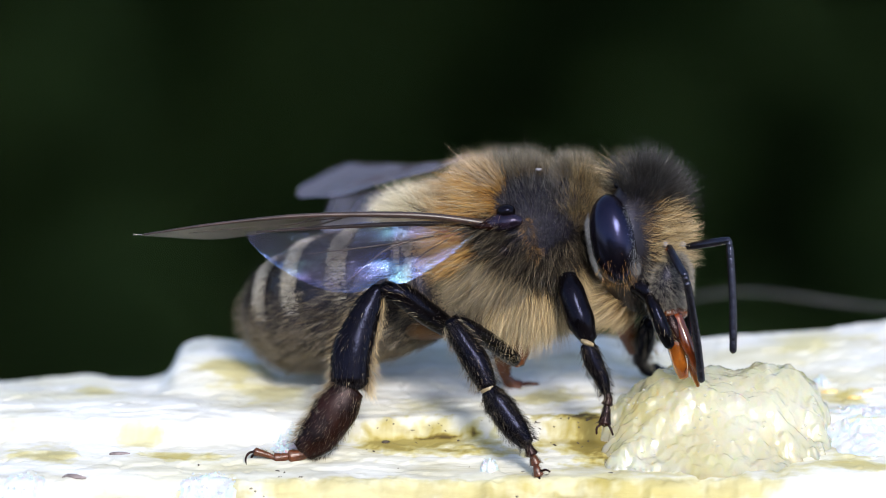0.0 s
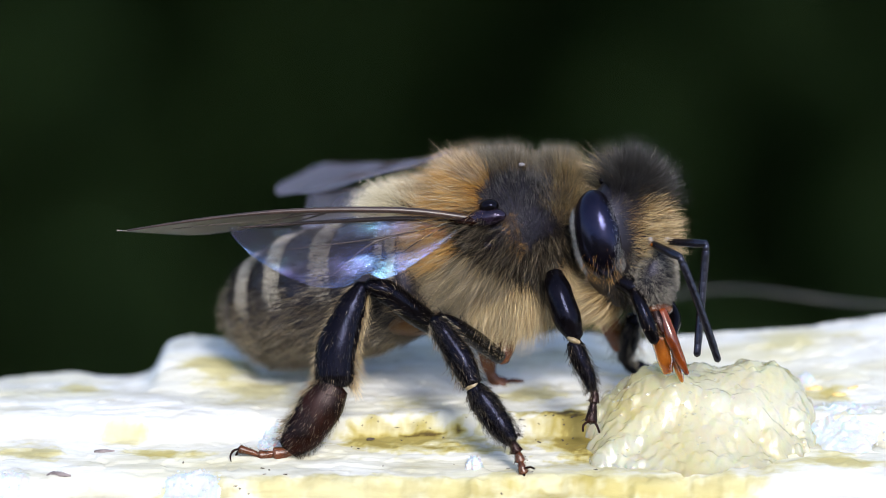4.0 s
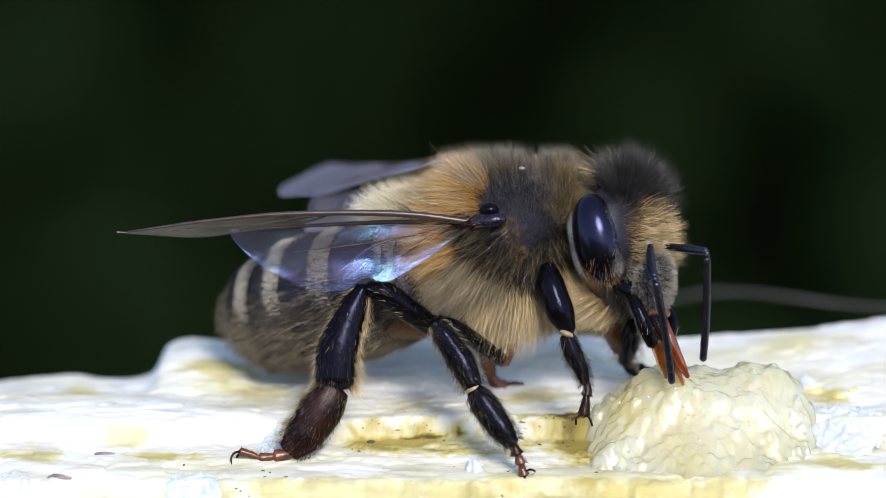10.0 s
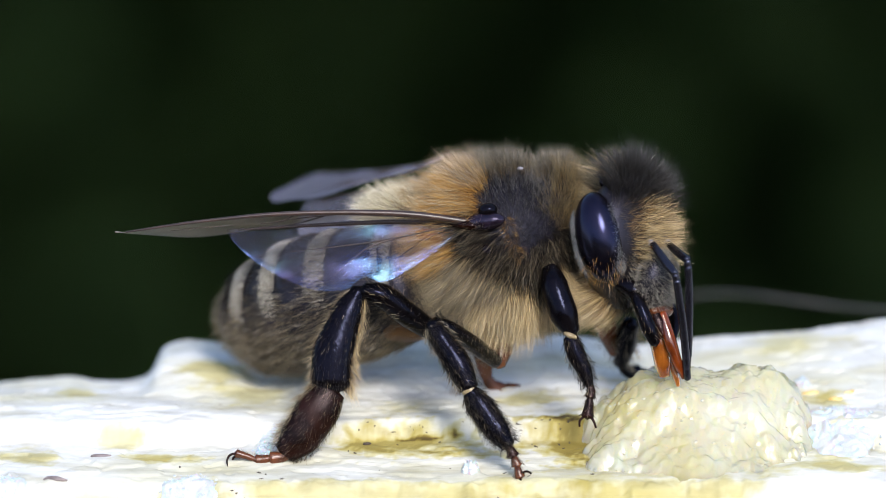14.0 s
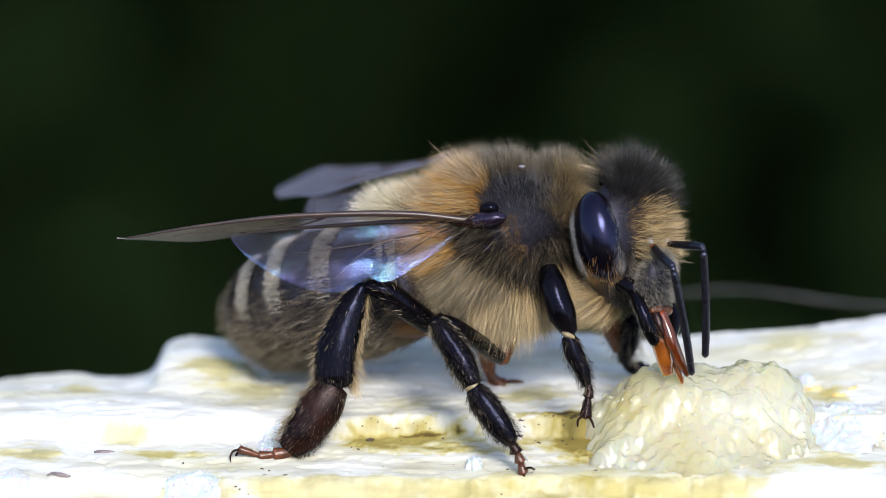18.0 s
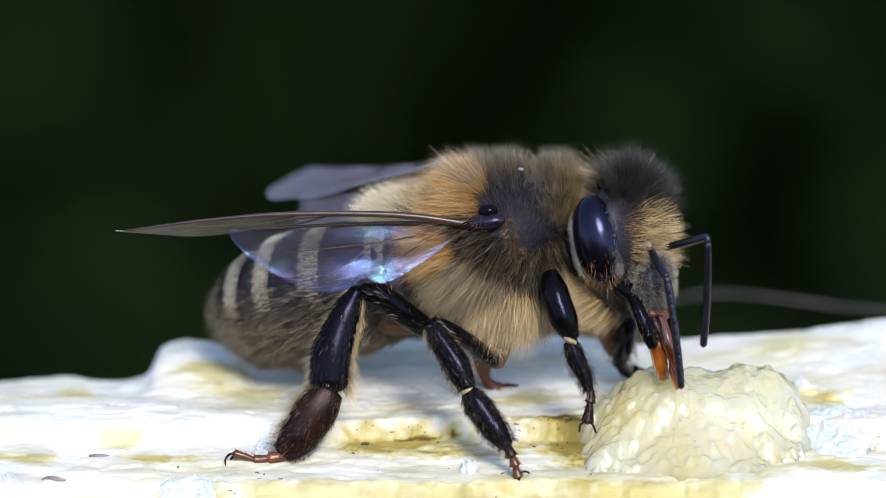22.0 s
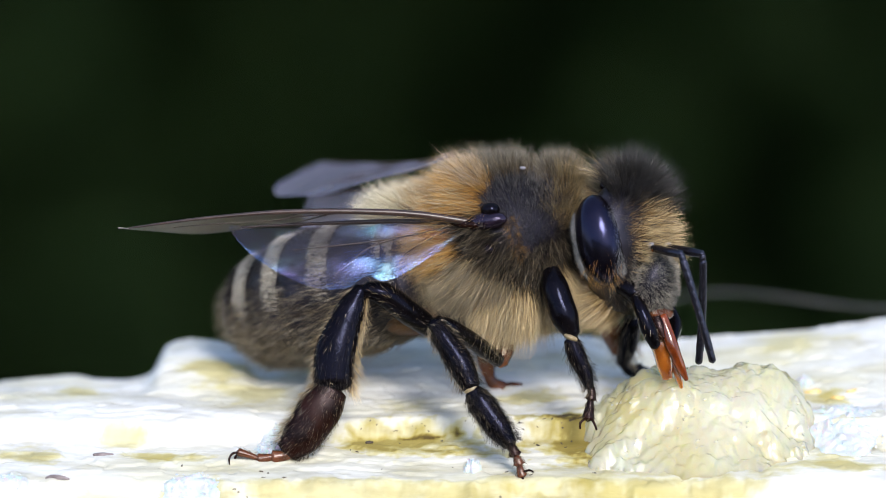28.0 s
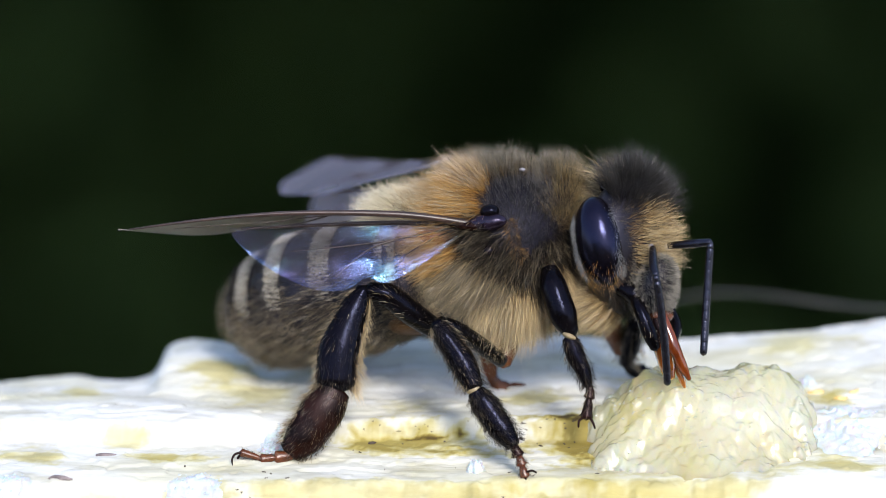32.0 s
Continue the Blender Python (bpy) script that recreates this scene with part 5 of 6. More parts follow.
def motions():
    walk(thorax, again(moved(thorax, [(0, 0.05, -0.03), (0.03, 0.05, -0.03), (0.21, 0.05, -0.029), (0.53, 0.043, -0.034), (0.71, 0.019, -0.017), (1.03, 0.01, -0.011), (1.21, 0.07, -0.044), (1.53, 0.009, -0.006), (1.65, -0.012, -0.002), (1.74, 0.019, -0.03), (2.03, 0.024, -0.022), (2.15, 0.012, -0.021), (2.24, -0.011, -0.009), (2.53, 0.003, -0.004), (2.65, 0.013, -0.013), (3.03, 0.034, -0.023), (3.15, 0.017, -0.011), (3.53, 0.018, -0.018), (3.62, 0.057, -0.022), (4.09, 0.014, 0.036), (4.59, 0.091, -0.021), (5.09, 0.025, 0.03), (5.18, 0.051, 0.006), (5.53, 0.096, -0.01), (5.65, 0.085, 0.012), (6.03, 0.044, 0.051), (6.15, 0.086, -0.01), (6.53, 0.081, 0.028), (6.65, 0.038, 0.069), (7.03, 0.122, -0.023), (7.15, 0.131, 0.024), (7.4, 0.131, 0.024)])))
    walk(head, again(moved(head, [(0, 0.059, -0.021), (0.03, 0.059, -0.021), (0.18, 0.079, -0.039), (0.53, 0.075, -0.103), (0.68, 0.062, 0.015), (1.03, 0.013, -0.042), (1.18, 0.096, -0.101), (1.53, 0.006, -0.019), (1.65, 0.015, -0.015), (2.03, 0.021, -0.086), (2.15, 0.045, -0.062), (2.53, -0.015, -0.006), (2.65, 0.046, -0.07), (3.03, 0.043, -0.071), (3.15, 0.078, 0.01), (3.53, 0.067, -0.014), (3.62, 0.123, -0.08), (4.09, 0.063, 0.037), (4.59, 0.134, -0.049), (5.09, 0.04, 0.071), (5.53, 0.117, -0.04), (5.62, 0.128, -0.038), (6.03, 0.058, 0.065), (6.12, 0.133, -0.101), (6.53, 0.174, 0.065), (6.62, 0.159, 0.09), (7.03, 0.176, -0.031), (7.12, 0.162, 0), (7.4, 0.162, 0)])))
    walk(abdomen, again(moved(abdomen, [(0, 0.083, -0.07), (0.03, 0.083, -0.07), (0.18, 0.047, 0.056), (0.53, 0.026, 0.057), (0.68, 0.051, -0.036), (1.03, 0.009, 0.085), (1.18, 0.03, 0.151), (1.53, 0.02, 0.006), (1.65, 0.033, 0.013), (2.03, -0.022, 0.118), (2.15, -0.015, 0.09), (2.53, -0.009, -0.088), (2.65, -0.003, 0.025), (3.03, -0.034, 0.049), (3.15, 0.068, -0.103), (3.53, 0.001, -0.029), (3.62, 0.023, 0.06), (4.09, 0.031, -0.048), (4.59, 0.012, 0.082), (5.09, 0.058, -0.013), (5.53, 0.011, 0.018), (5.62, 0.005, 0.068), (6.03, 0.049, -0.017), (6.12, -0.101, 0.174), (6.53, 0.018, -0.085), (6.62, -0.087, -0.051), (7.03, -0.059, 0.062), (7.12, -0.118, 0.084), (7.4, -0.118, 0.084)])))
    walk(front_leg, again(moved(front_leg, [(0, 0.078, -0.05), (0.03, 0.078, -0.05), (0.18, 0.064, -0.114), (0.53, 0.085, -0.216), (0.68, 0.077, -0.057), (1.03, 0.023, 0.003), (1.18, 0.039, -0.267), (1.53, -0.008, -0.057), (1.65, -0.054, 0.097), (2.03, -0.034, 0.116), (2.15, -0.036, 0.148), (2.53, -0.081, 0.202), (2.65, -0.049, 0.058), (3.03, -0.035, 0.006), (3.15, -0.005, 0.106), (3.59, 0.118, -0.065), (4.09, 0.125, -0.055), (4.59, 0.054, 0.107), (5.09, -0.002, 0.186), (5.53, 0.069, -0.019), (5.62, 0.083, 0.033), (6.03, 0.062, 0.194), (6.12, 0.058, 0.011), (6.53, 0.136, 0.16), (6.62, 0.087, 0.213), (7.03, 0.172, 0.022), (7.12, 0.169, 0.048), (7.4, 0.169, 0.048)])))
    walk(fore_near, again(moved(fore_near, [(0, 0.046, -0.038, -0.422), (0.03, 0.05, -0.03, -0.472), (0.18, 0.046, -0.026, 0.014), (0.53, 0.043, -0.034, 0.461), (0.68, 0.018, -0.006, -1.079), (1.03, 0.01, -0.011, 0.145), (1.18, 0.063, -0.044, 0.434), (1.53, 0.009, -0.006, -0.022), (1.65, -0.012, -0.002, 0.085), (2.03, 0.024, -0.022, 0.9), (2.15, 0.012, -0.021, 0.464), (2.53, 0.003, -0.004, -0.333), (2.65, 0.013, -0.013, 0.229), (3.03, 0.034, -0.023, -0.542), (3.15, 0.017, -0.011, -1.591), (3.53, 0.018, -0.018, -0.434), (3.62, 0.057, -0.022, 0.291), (4.09, 0.014, 0.036, -0.691), (4.59, 0.091, -0.021, 0.099), (5.09, 0.025, 0.03, -0.582), (5.53, 0.096, -0.01, 0.763), (5.62, 0.095, -0.003, 0.636), (6.03, 0.044, 0.051, 0.112), (6.12, 0.089, -0.01, 1.052), (6.53, 0.081, 0.028, 0.112), (6.62, 0.047, 0.092, -0.801), (7.03, 0.122, -0.023, 1.175), (7.12, 0.128, -0.01, 0.363), (7.4, 0.133, 0.058, -0.049)])))
    walk(hind_near, again(moved(hind_near, [(0, 0.046, -0.038, -0.422), (0.03, 0.05, -0.03, -0.472), (0.18, 0.046, -0.026, 0.014), (0.53, 0.043, -0.034, 0.461), (0.68, 0.018, -0.006, -1.079), (1.03, 0.01, -0.011, 0.145), (1.18, 0.063, -0.044, 0.434), (1.53, 0.009, -0.006, -0.022), (1.65, -0.012, -0.002, 0.085), (2.03, 0.024, -0.022, 0.9), (2.15, 0.012, -0.021, 0.464), (2.53, 0.003, -0.004, -0.333), (2.65, 0.013, -0.013, 0.229), (3.03, 0.034, -0.023, -0.542), (3.15, 0.017, -0.011, -1.591), (3.53, 0.018, -0.018, -0.434), (3.62, 0.057, -0.022, 0.291), (4.09, 0.014, 0.036, -0.691), (4.59, 0.091, -0.021, 0.099), (5.09, 0.025, 0.03, -0.582), (5.53, 0.096, -0.01, 0.763), (5.62, 0.095, -0.003, 0.636), (6.03, 0.044, 0.051, 0.112), (6.12, 0.089, -0.01, 1.052), (6.53, 0.081, 0.028, 0.112), (6.62, 0.047, 0.092, -0.801), (7.03, 0.122, -0.023, 1.175), (7.12, 0.128, -0.01, 0.363), (7.4, 0.133, 0.058, -0.049)])))
    walk(fore_far, again(moved(fore_far, [(0, 0.046, -0.038, 0, 0.146, -0.391), (0.03, 0.05, -0.03, 0, 0.174, -0.45), (0.18, 0.046, -0.026, 0, -0.077, 0.902), (0.53, 0.043, -0.034, 0, 0.432, 1.18), (0.68, 0.018, -0.006, 0, 0.007, -0.067), (1.03, 0.01, -0.011, 0, 0.213, 0.819), (1.18, 0.063, -0.044, 0, 0.334, 1.703), (1.53, 0.009, -0.006, 0, 0.095, 0.2), (1.65, -0.012, -0.002, 0, -0.235, 0.333), (2.03, 0.024, -0.022, 0, 0.958, 1.106), (2.15, 0.012, -0.021, 0, 0.853, 0.778), (2.53, 0.003, -0.004, 0, 0.532, -0.898), (2.65, 0.013, -0.013, 0, 1.174, 0.744), (3.03, 0.034, -0.023, 0, 1.506, 0.253), (3.15, 0.017, -0.011, 0, 1.577, -1.881), (3.53, 0.018, -0.018, 0, 1.543, -0.421), (3.62, 0.057, -0.022, 0, 2.267, 0.902), (4.09, 0.014, 0.036, 0, 1.549, -1.64), (4.59, 0.091, -0.021, 0, 2.316, -0.073), (5.09, 0.025, 0.03, 0, 1.431, -1.532), (5.53, 0.096, -0.01, 0, 2.422, -0.029), (5.62, 0.095, -0.003, 0, 2.504, -0.146), (6.03, 0.044, 0.051, 0, 1.593, -1.627), (6.12, 0.089, -0.01, 0, 1.777, 0.333), (6.53, 0.081, 0.028, 0, 2.596, -1.885), (6.62, 0.047, 0.092, 0, 2.825, -3.458), (7.03, 0.122, -0.023, 0, 3.531, -0.203), (7.12, 0.128, -0.01, 0, 3.789, -0.951), (7.4, 0.133, 0.058, 0, 3.823, -1.436)])))
    walk(hind_far, again(moved(hind_far, [(0, 0.046, -0.038, 0, 0.146, -0.391), (0.03, 0.05, -0.03, 0, 0.174, -0.45), (0.18, 0.046, -0.026, 0, -0.077, 0.902), (0.53, 0.043, -0.034, 0, 0.432, 1.18), (0.68, 0.018, -0.006, 0, 0.007, -0.067), (1.03, 0.01, -0.011, 0, 0.213, 0.819), (1.18, 0.063, -0.044, 0, 0.334, 1.703), (1.53, 0.009, -0.006, 0, 0.095, 0.2), (1.65, -0.012, -0.002, 0, -0.235, 0.333), (2.03, 0.024, -0.022, 0, 0.958, 1.106), (2.15, 0.012, -0.021, 0, 0.853, 0.778), (2.53, 0.003, -0.004, 0, 0.532, -0.898), (2.65, 0.013, -0.013, 0, 1.174, 0.744), (3.03, 0.034, -0.023, 0, 1.506, 0.253), (3.15, 0.017, -0.011, 0, 1.577, -1.881), (3.53, 0.018, -0.018, 0, 1.543, -0.421), (3.62, 0.057, -0.022, 0, 2.267, 0.902), (4.09, 0.014, 0.036, 0, 1.549, -1.64), (4.59, 0.091, -0.021, 0, 2.316, -0.073), (5.09, 0.025, 0.03, 0, 1.431, -1.532), (5.53, 0.096, -0.01, 0, 2.422, -0.029), (5.62, 0.095, -0.003, 0, 2.504, -0.146), (6.03, 0.044, 0.051, 0, 1.593, -1.627), (6.12, 0.089, -0.01, 0, 1.777, 0.333), (6.53, 0.081, 0.028, 0, 2.596, -1.885), (6.62, 0.047, 0.092, 0, 2.825, -3.458), (7.03, 0.122, -0.023, 0, 3.531, -0.203), (7.12, 0.128, -0.01, 0, 3.789, -0.951), (7.4, 0.133, 0.058, 0, 3.823, -1.436)])))
    walk(antennae[0][0], again(scape_rows([(0, 5.63, 1.7, 0.019, 6.025, 0.82, -0.739), (0.24, 5.621, 1.7, -0.088, 6.115, 0.794, -0.747), (0.5, 5.63, 1.7, -0.096, 5.909, 0.667, -0.697), (0.56, 5.62, 1.7, -0.062, 5.877, 0.728, -0.768), (0.68, 5.602, 1.7, 0.063, 5.651, 0.851, -0.837), (1, 5.522, 1.7, 0.042, 5.556, 0.631, -0.576), (1.24, 5.645, 1.7, -0.082, 5.952, 0.785, -0.843), (1.56, 5.54, 1.7, 0.051, 5.879, 0.66, -0.502), (1.68, 5.544, 1.7, 0.004, 5.513, 0.83, -0.878), (2, 5.564, 1.7, -0.056, 5.85, 0.724, -0.745), (2.12, 5.582, 1.7, -0.055, 5.901, 0.74, -0.751), (2.24, 5.567, 1.7, 0.005, 5.61, 0.695, -0.712), (2.5, 5.533, 1.7, 0.018, 5.848, 0.786, -0.741), (2.56, 5.527, 1.7, 0.024, 5.598, 0.761, -0.775), (2.68, 5.583, 1.7, -0.096, 6.124, 0.847, -0.786), (3, 5.578, 1.7, -0.055, 6.168, 0.876, -0.741), (3.12, 5.622, 1.7, -0.036, 6.087, 0.695, -0.554), (3.56, 5.615, 1.7, -0.024, 6.426, 1.7, -0.992), (4.06, 5.621, 1.7, 0.022, 6.128, 0.672, -0.396), (4.12, 5.587, 1.7, -0.005, 5.833, 0.691, -0.662), (4.56, 5.647, 1.7, -0.048, 5.91, 0.685, -0.687), (5.12, 5.565, 1.7, 0.113, 5.8, 0.848, -0.747), (5.56, 5.66, 1.7, -0.029, 6.343, 0.933, -0.693), (5.68, 5.652, 1.7, -0.01, 6.34, 0.709, -0.165), (6, 5.598, 1.7, 0.119, 5.694, 0.763, -0.68), (6.06, 5.606, 1.7, 0.007, 6.029, 0.904, -0.828), (6.12, 5.665, 1.7, -0.125, 6.147, 0.798, -0.798), (6.56, 5.707, 1.7, 0.136, 6.259, 0.937, -0.651), (6.68, 5.671, 1.7, 0.056, 6.158, 0.793, -0.606), (7, 5.701, 1.7, -0.03, 6.235, 0.679, -0.428), (7.12, 5.702, 1.7, -0.022, 6.071, 0.764, -0.724), (7.4, 5.702, 1.7, -0.022, 6.071, 0.764, -0.724)])))
    walk(antennae[0][1], again(flagellum_rows([(0, 5.63, 1.7, 0.019, 6.025, 0.82, -0.739, 6.461, 1.676, -3.405), (0.24, 5.621, 1.7, -0.088, 6.115, 0.794, -0.747, 6.699, 1.653, -3.382), (0.5, 5.63, 1.7, -0.096, 5.909, 0.667, -0.697, 6.304, 1.295, -3.533), (0.56, 5.62, 1.7, -0.062, 5.877, 0.728, -0.768, 6.306, 1.458, -3.534), (0.68, 5.602, 1.7, 0.063, 5.651, 0.851, -0.837, 5.937, 1.743, -3.49), (1, 5.522, 1.7, 0.042, 5.556, 0.631, -0.576, 5.816, 1.259, -3.426), (1.24, 5.645, 1.7, -0.082, 5.952, 0.785, -0.843, 6.486, 1.193, -3.765), (1.56, 5.54, 1.7, 0.051, 5.879, 0.66, -0.502, 6.279, 1.415, -3.251), (1.68, 5.544, 1.7, 0.004, 5.513, 0.83, -0.878, 5.822, 1.56, -3.661), (2, 5.564, 1.7, -0.056, 5.85, 0.724, -0.745, 6.197, 1.624, -3.38), (2.12, 5.582, 1.7, -0.055, 5.901, 0.74, -0.751, 6.302, 1.495, -3.502), (2.24, 5.567, 1.7, 0.005, 5.61, 0.695, -0.712, 5.931, 1.36, -3.535), (2.5, 5.533, 1.7, 0.018, 5.848, 0.786, -0.741, 6.208, 1.636, -3.421), (2.56, 5.527, 1.7, 0.024, 5.598, 0.761, -0.775, 6.074, 1.558, -3.484), (2.68, 5.583, 1.7, -0.096, 6.124, 0.847, -0.786, 6.727, 1.442, -3.611), (3, 5.578, 1.7, -0.055, 6.168, 0.876, -0.741, 6.777, 1.583, -3.494), (3.12, 5.622, 1.7, -0.036, 6.087, 0.695, -0.554, 6.604, 1.364, -3.346), (3.56, 5.615, 1.7, -0.024, 6.426, 1.7, -0.992, 6.964, 2.739, -3.47), (4.06, 5.621, 1.7, 0.022, 6.128, 0.672, -0.396, 6.628, 1.299, -3.216), (4.12, 5.587, 1.7, -0.005, 5.833, 0.691, -0.662, 6.115, 1.463, -3.412), (4.56, 5.647, 1.7, -0.048, 5.91, 0.685, -0.687, 6.184, 1.593, -3.322), (5.12, 5.565, 1.7, 0.113, 5.8, 0.848, -0.747, 6.231, 1.635, -3.472), (5.56, 5.66, 1.7, -0.029, 6.343, 0.933, -0.693, 7.116, 1.627, -3.417), (5.68, 5.652, 1.7, -0.01, 6.34, 0.709, -0.165, 7.195, 0.974, -3.051), (6, 5.598, 1.7, 0.119, 5.694, 0.763, -0.68, 6.167, 1.504, -3.431), (6.06, 5.606, 1.7, 0.007, 6.029, 0.904, -0.828, 6.616, 1.479, -3.668), (6.12, 5.665, 1.7, -0.125, 6.147, 0.798, -0.798, 6.594, 1.545, -3.551), (6.56, 5.707, 1.7, 0.136, 6.259, 0.937, -0.651, 6.594, 1.824, -3.304), (6.68, 5.671, 1.7, 0.056, 6.158, 0.793, -0.606, 6.486, 1.54, -3.373), (7, 5.701, 1.7, -0.03, 6.235, 0.679, -0.428, 6.45, 1.545, -3.105), (7.12, 5.702, 1.7, -0.022, 6.071, 0.764, -0.724, 6.47, 1.106, -3.689), (7.4, 5.702, 1.7, -0.022, 6.071, 0.764, -0.724, 6.47, 1.106, -3.689)])))
    walk(antennae[1][0], again(scape_rows([(0, 6.134, 2.4, 0.019, 7.212, 1.841, 0.194), (0.24, 6.066, 2.4, -0.036, 7.042, 1.668, -0.052), (0.5, 6.067, 2.4, -0.059, 7.128, 1.79, -0.107), (0.56, 6.072, 2.4, -0.062, 7.156, 1.84, -0.193), (0.68, 6.076, 2.4, 0.1, 7.212, 1.966, 0.304), (1, 6.003, 2.4, 0.064, 7.171, 2.011, 0.164), (1.24, 6.089, 2.4, -0.06, 7.217, 1.91, -0.089), (1.56, 5.984, 2.4, 0.066, 7.087, 1.86, 0.089), (1.68, 5.996, 2.4, 0.049, 7.099, 1.86, 0.009), (2, 6.008, 2.4, -0.034, 7.083, 1.815, -0.11), (2.12, 6.026, 2.4, -0.033, 7.189, 2.03, 0.167), (2.24, 6.011, 2.4, 0.065, 7.08, 1.807, 0.16), (2.5, 5.97, 2.4, 0.033, 6.845, 1.591, -0.224), (2.56, 5.978, 2.4, 0.024, 7.004, 1.746, -0.111), (2.68, 6.027, 2.4, -0.044, 7.133, 1.867, -0.047), (3, 6.022, 2.4, -0.055, 7.132, 1.873, -0.076), (3.12, 6.074, 2.4, 0.039, 6.908, 1.517, -0.037), (3.56, 6.067, 2.4, -0.024, 7.019, 1.651, -0.174), (4.06, 6.065, 2.4, 0.075, 7.014, 1.635, 0.048), (4.12, 6.054, 2.4, 0.07, 7.078, 1.734, 0.018), (4.56, 6.099, 2.4, -0.048, 6.954, 1.534, -0.023), (5.12, 6.016, 2.4, 0.113, 7.244, 2.292, 0.321), (5.56, 6.112, 2.4, -0.029, 7.168, 1.784, -0.102), (5.68, 6.082, 2.4, 0.012, 6.94, 1.554, -0.166), (6, 6.035, 2.4, 0.082, 7.073, 1.814, -0.208), (6.06, 6.043, 2.4, 0.059, 7.075, 1.759, -0.089), (6.12, 6.102, 2.4, -0.074, 7.029, 1.642, 0.164), (6.56, 6.137, 2.4, 0.136, 6.603, 1.351, -0.282), (6.68, 6.108, 2.4, 0.086, 6.838, 1.43, 0.015), (7, 6.161, 2.4, -0.007, 7.187, 1.737, -0.06), (7.12, 6.154, 2.4, 0.052, 7.184, 1.789, 0.313), (7.4, 6.154, 2.4, 0.052, 7.184, 1.789, 0.313)])))
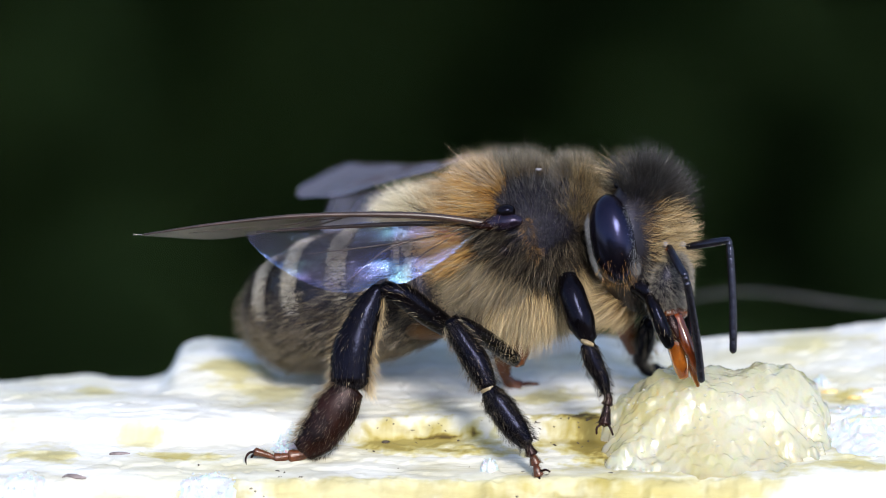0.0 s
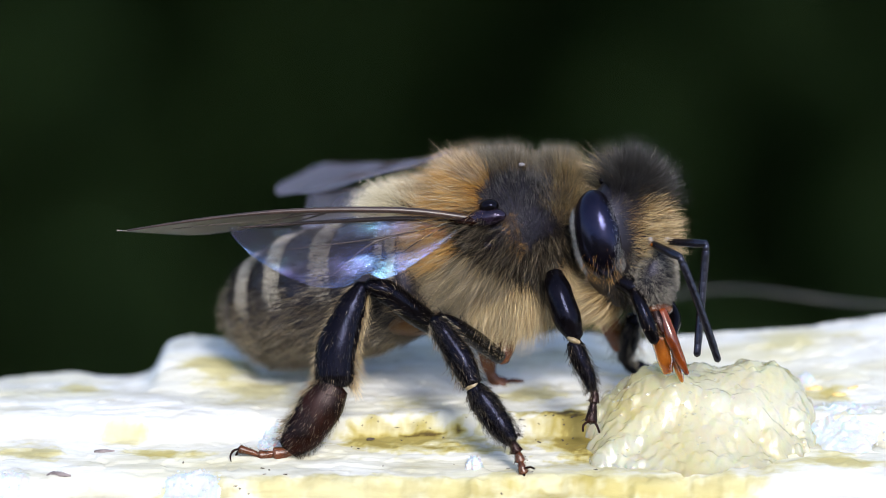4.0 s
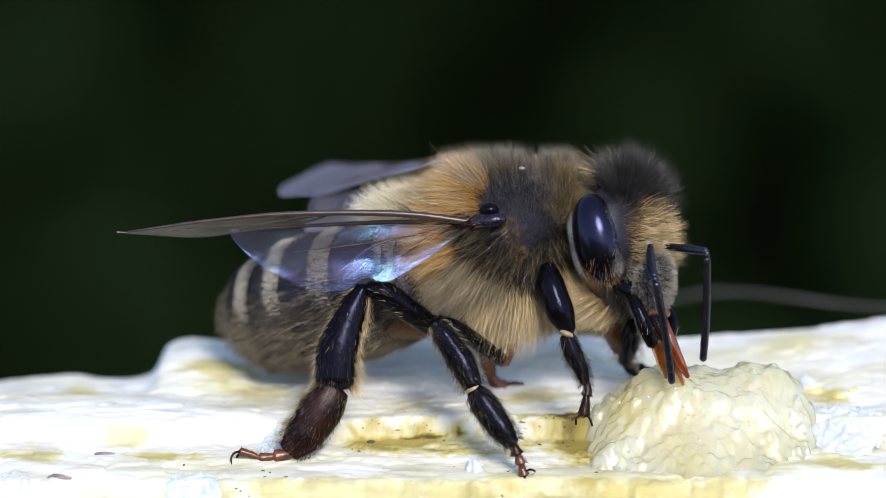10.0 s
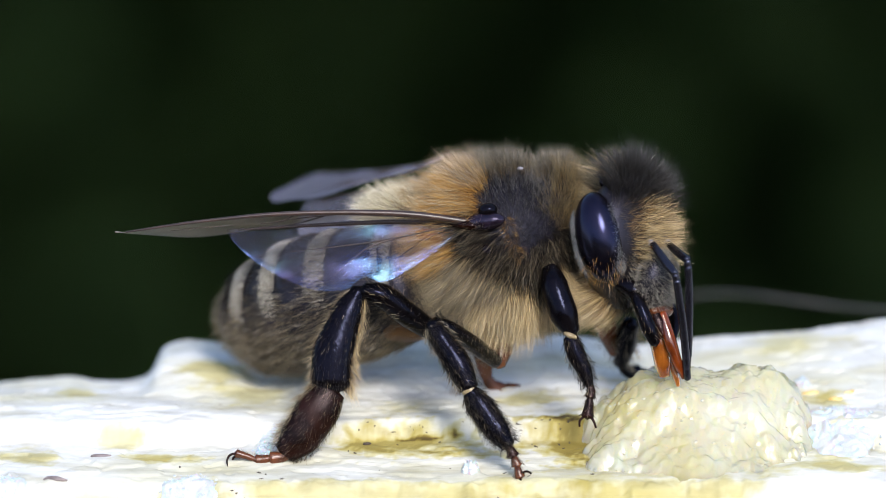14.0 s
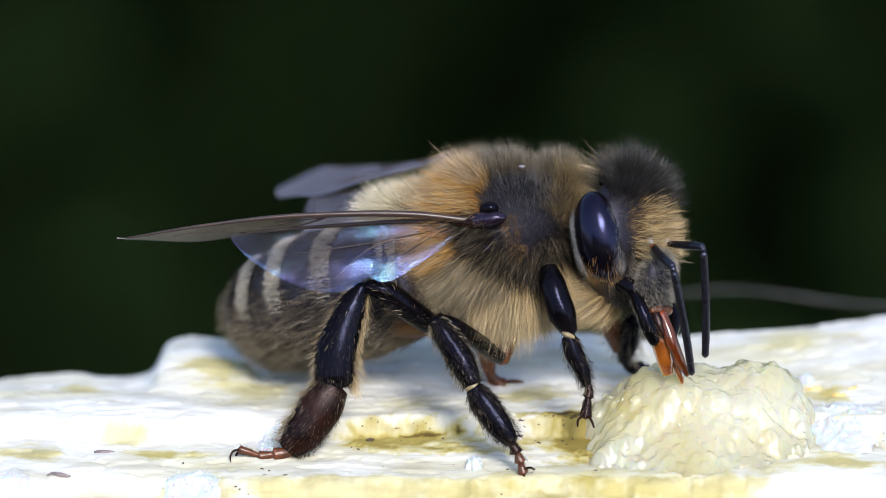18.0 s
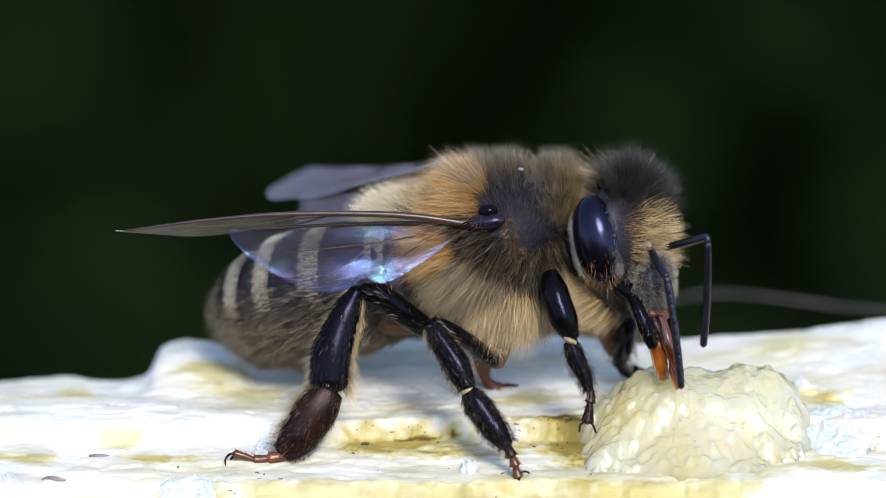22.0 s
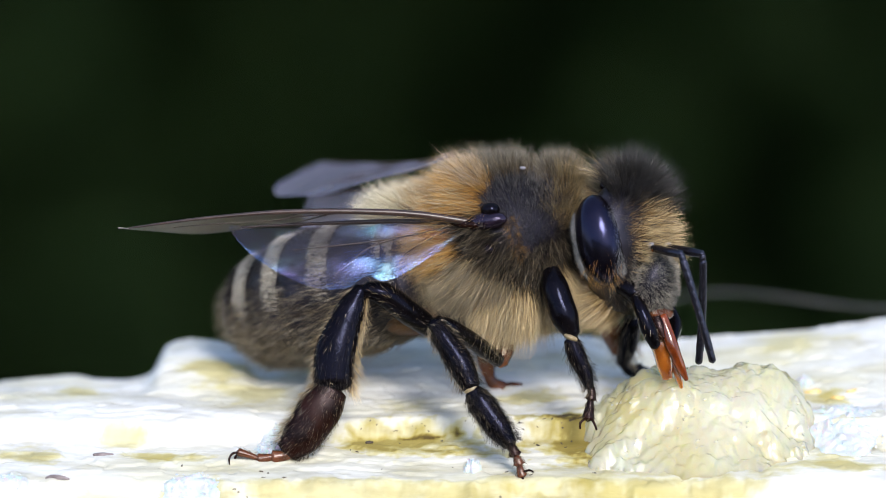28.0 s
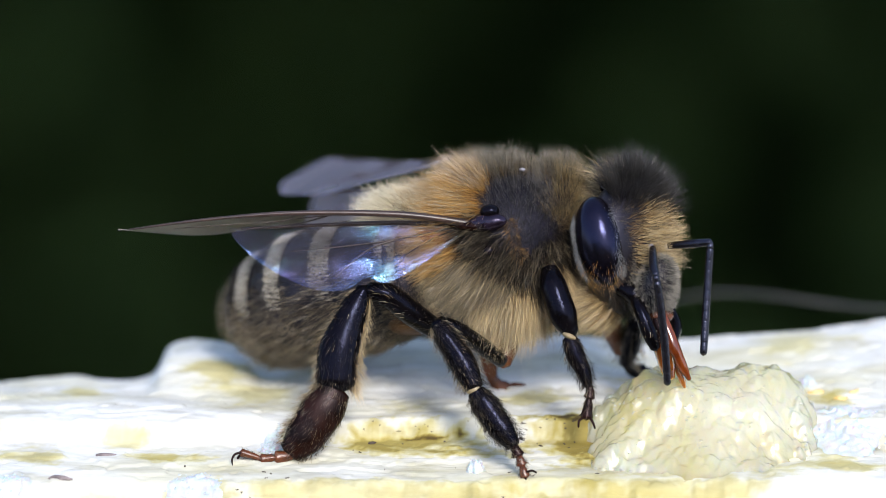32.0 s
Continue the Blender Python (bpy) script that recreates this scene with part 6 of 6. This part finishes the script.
    walk(antennae[1][1], again(flagellum_rows([(0, 6.134, 2.4, 0.019, 7.212, 1.841, 0.194, 7.324, 1.987, -2.861), (0.24, 6.066, 2.4, -0.036, 7.042, 1.668, -0.052, 6.864, 1.668, -3.13), (0.5, 6.067, 2.4, -0.059, 7.128, 1.79, -0.107, 7.366, 1.79, -3.202), (0.56, 6.072, 2.4, -0.062, 7.156, 1.84, -0.193, 7.409, 1.84, -3.275), (0.68, 6.076, 2.4, 0.1, 7.212, 1.966, 0.304, 7.386, 2.49, -2.714), (1, 6.003, 2.4, 0.064, 7.171, 2.011, 0.164, 6.993, 2.665, -2.829), (1.24, 6.089, 2.4, -0.06, 7.217, 1.91, -0.089, 7.396, 1.91, -3.187), (1.56, 5.984, 2.4, 0.066, 7.087, 1.86, 0.089, 6.943, 1.962, -2.965), (1.68, 5.996, 2.4, 0.049, 7.099, 1.86, 0.009, 6.928, 2.37, -3.008), (2, 6.008, 2.4, -0.034, 7.083, 1.815, -0.11, 7.045, 2.268, -3.141), (2.12, 6.026, 2.4, -0.033, 7.189, 2.03, 0.167, 7.289, 2.569, -2.854), (2.24, 6.011, 2.4, 0.065, 7.08, 1.807, 0.16, 6.887, 1.807, -2.92), (2.5, 5.97, 2.4, 0.033, 6.845, 1.591, -0.224, 6.684, 2.312, -3.197), (2.56, 5.978, 2.4, 0.024, 7.004, 1.746, -0.111, 6.93, 2.424, -3.1), (2.68, 6.027, 2.4, -0.044, 7.133, 1.867, -0.047, 7.044, 1.867, -3.144), (3, 6.022, 2.4, -0.055, 7.132, 1.873, -0.076, 7.299, 1.949, -3.13), (3.12, 6.074, 2.4, 0.039, 6.908, 1.517, -0.037, 6.996, 2.133, -3.035), (3.56, 6.067, 2.4, -0.024, 7.019, 1.651, -0.174, 7.103, 2.503, -3.12), (4.06, 6.065, 2.4, 0.075, 7.014, 1.635, 0.048, 6.836, 1.635, -3.015), (4.12, 6.054, 2.4, 0.07, 7.078, 1.734, 0.018, 6.825, 1.734, -3.032), (4.56, 6.099, 2.4, -0.048, 6.954, 1.534, -0.023, 6.844, 2.062, -3.034), (5.12, 6.016, 2.4, 0.113, 7.244, 2.292, 0.321, 7.201, 2.974, -2.677), (5.56, 6.112, 2.4, -0.029, 7.168, 1.784, -0.102, 7.321, 1.886, -3.155), (5.68, 6.082, 2.4, 0.012, 6.94, 1.554, -0.166, 6.852, 2.23, -3.151), (6, 6.035, 2.4, 0.082, 7.073, 1.814, -0.208, 7.007, 2.661, -3.158), (6.06, 6.043, 2.4, 0.059, 7.075, 1.759, -0.089, 7.053, 1.935, -3.143), (6.12, 6.102, 2.4, -0.074, 7.029, 1.642, 0.164, 7.193, 1.642, -2.914), (6.56, 6.137, 2.4, 0.136, 6.603, 1.351, -0.282, 6.603, 2.036, -3.264), (6.68, 6.108, 2.4, 0.086, 6.838, 1.43, 0.015, 7.111, 2.196, -2.939), (7, 6.161, 2.4, -0.007, 7.187, 1.737, -0.06, 6.841, 2.316, -3.046), (7.12, 6.154, 2.4, 0.052, 7.184, 1.789, 0.313, 7.096, 2.465, -2.676), (7.4, 6.154, 2.4, 0.052, 7.184, 1.789, 0.313, 7.096, 2.465, -2.676)])))
    walk(prob, again(dipping(prob, [(0, 0.059, -0.021), (0.03, 0.059, -0.021), (0.18, 0.079, -0.039), (0.53, 0.075, -0.103), (0.68, 0.062, 0.015), (1.03, 0.013, -0.042), (1.18, 0.096, -0.101), (1.56, 0.01, -0.018), (1.68, 0.012, -0.017), (2.06, 0.03, -0.085), (2.18, 0.041, -0.041), (2.56, 0.003, -0.022), (2.68, 0.053, -0.083), (3.06, 0.058, -0.049), (3.18, 0.067, 0.025), (3.56, 0.086, -0.036), (4.09, 0.063, 0.037), (4.59, 0.134, -0.049), (5.09, 0.04, 0.071), (5.56, 0.12, -0.039), (6.06, 0.083, 0.01), (6.56, 0.169, 0.073), (7.06, 0.171, -0.02), (7.4, 0.171, -0.02)])))
    walk(galea, again(dipping(galea, [(0, 0.059, -0.021), (0.03, 0.059, -0.021), (0.18, 0.079, -0.039), (0.53, 0.075, -0.103), (0.68, 0.062, 0.015), (1.03, 0.013, -0.042), (1.18, 0.096, -0.101), (1.56, 0.01, -0.018), (1.68, 0.012, -0.017), (2.06, 0.03, -0.085), (2.18, 0.041, -0.041), (2.56, 0.003, -0.022), (2.68, 0.053, -0.083), (3.06, 0.058, -0.049), (3.18, 0.067, 0.025), (3.56, 0.086, -0.036), (4.09, 0.063, 0.037), (4.59, 0.134, -0.049), (5.09, 0.04, 0.071), (5.56, 0.12, -0.039), (6.06, 0.083, 0.01), (6.56, 0.169, 0.073), (7.06, 0.171, -0.02), (7.4, 0.171, -0.02)])))


motions()
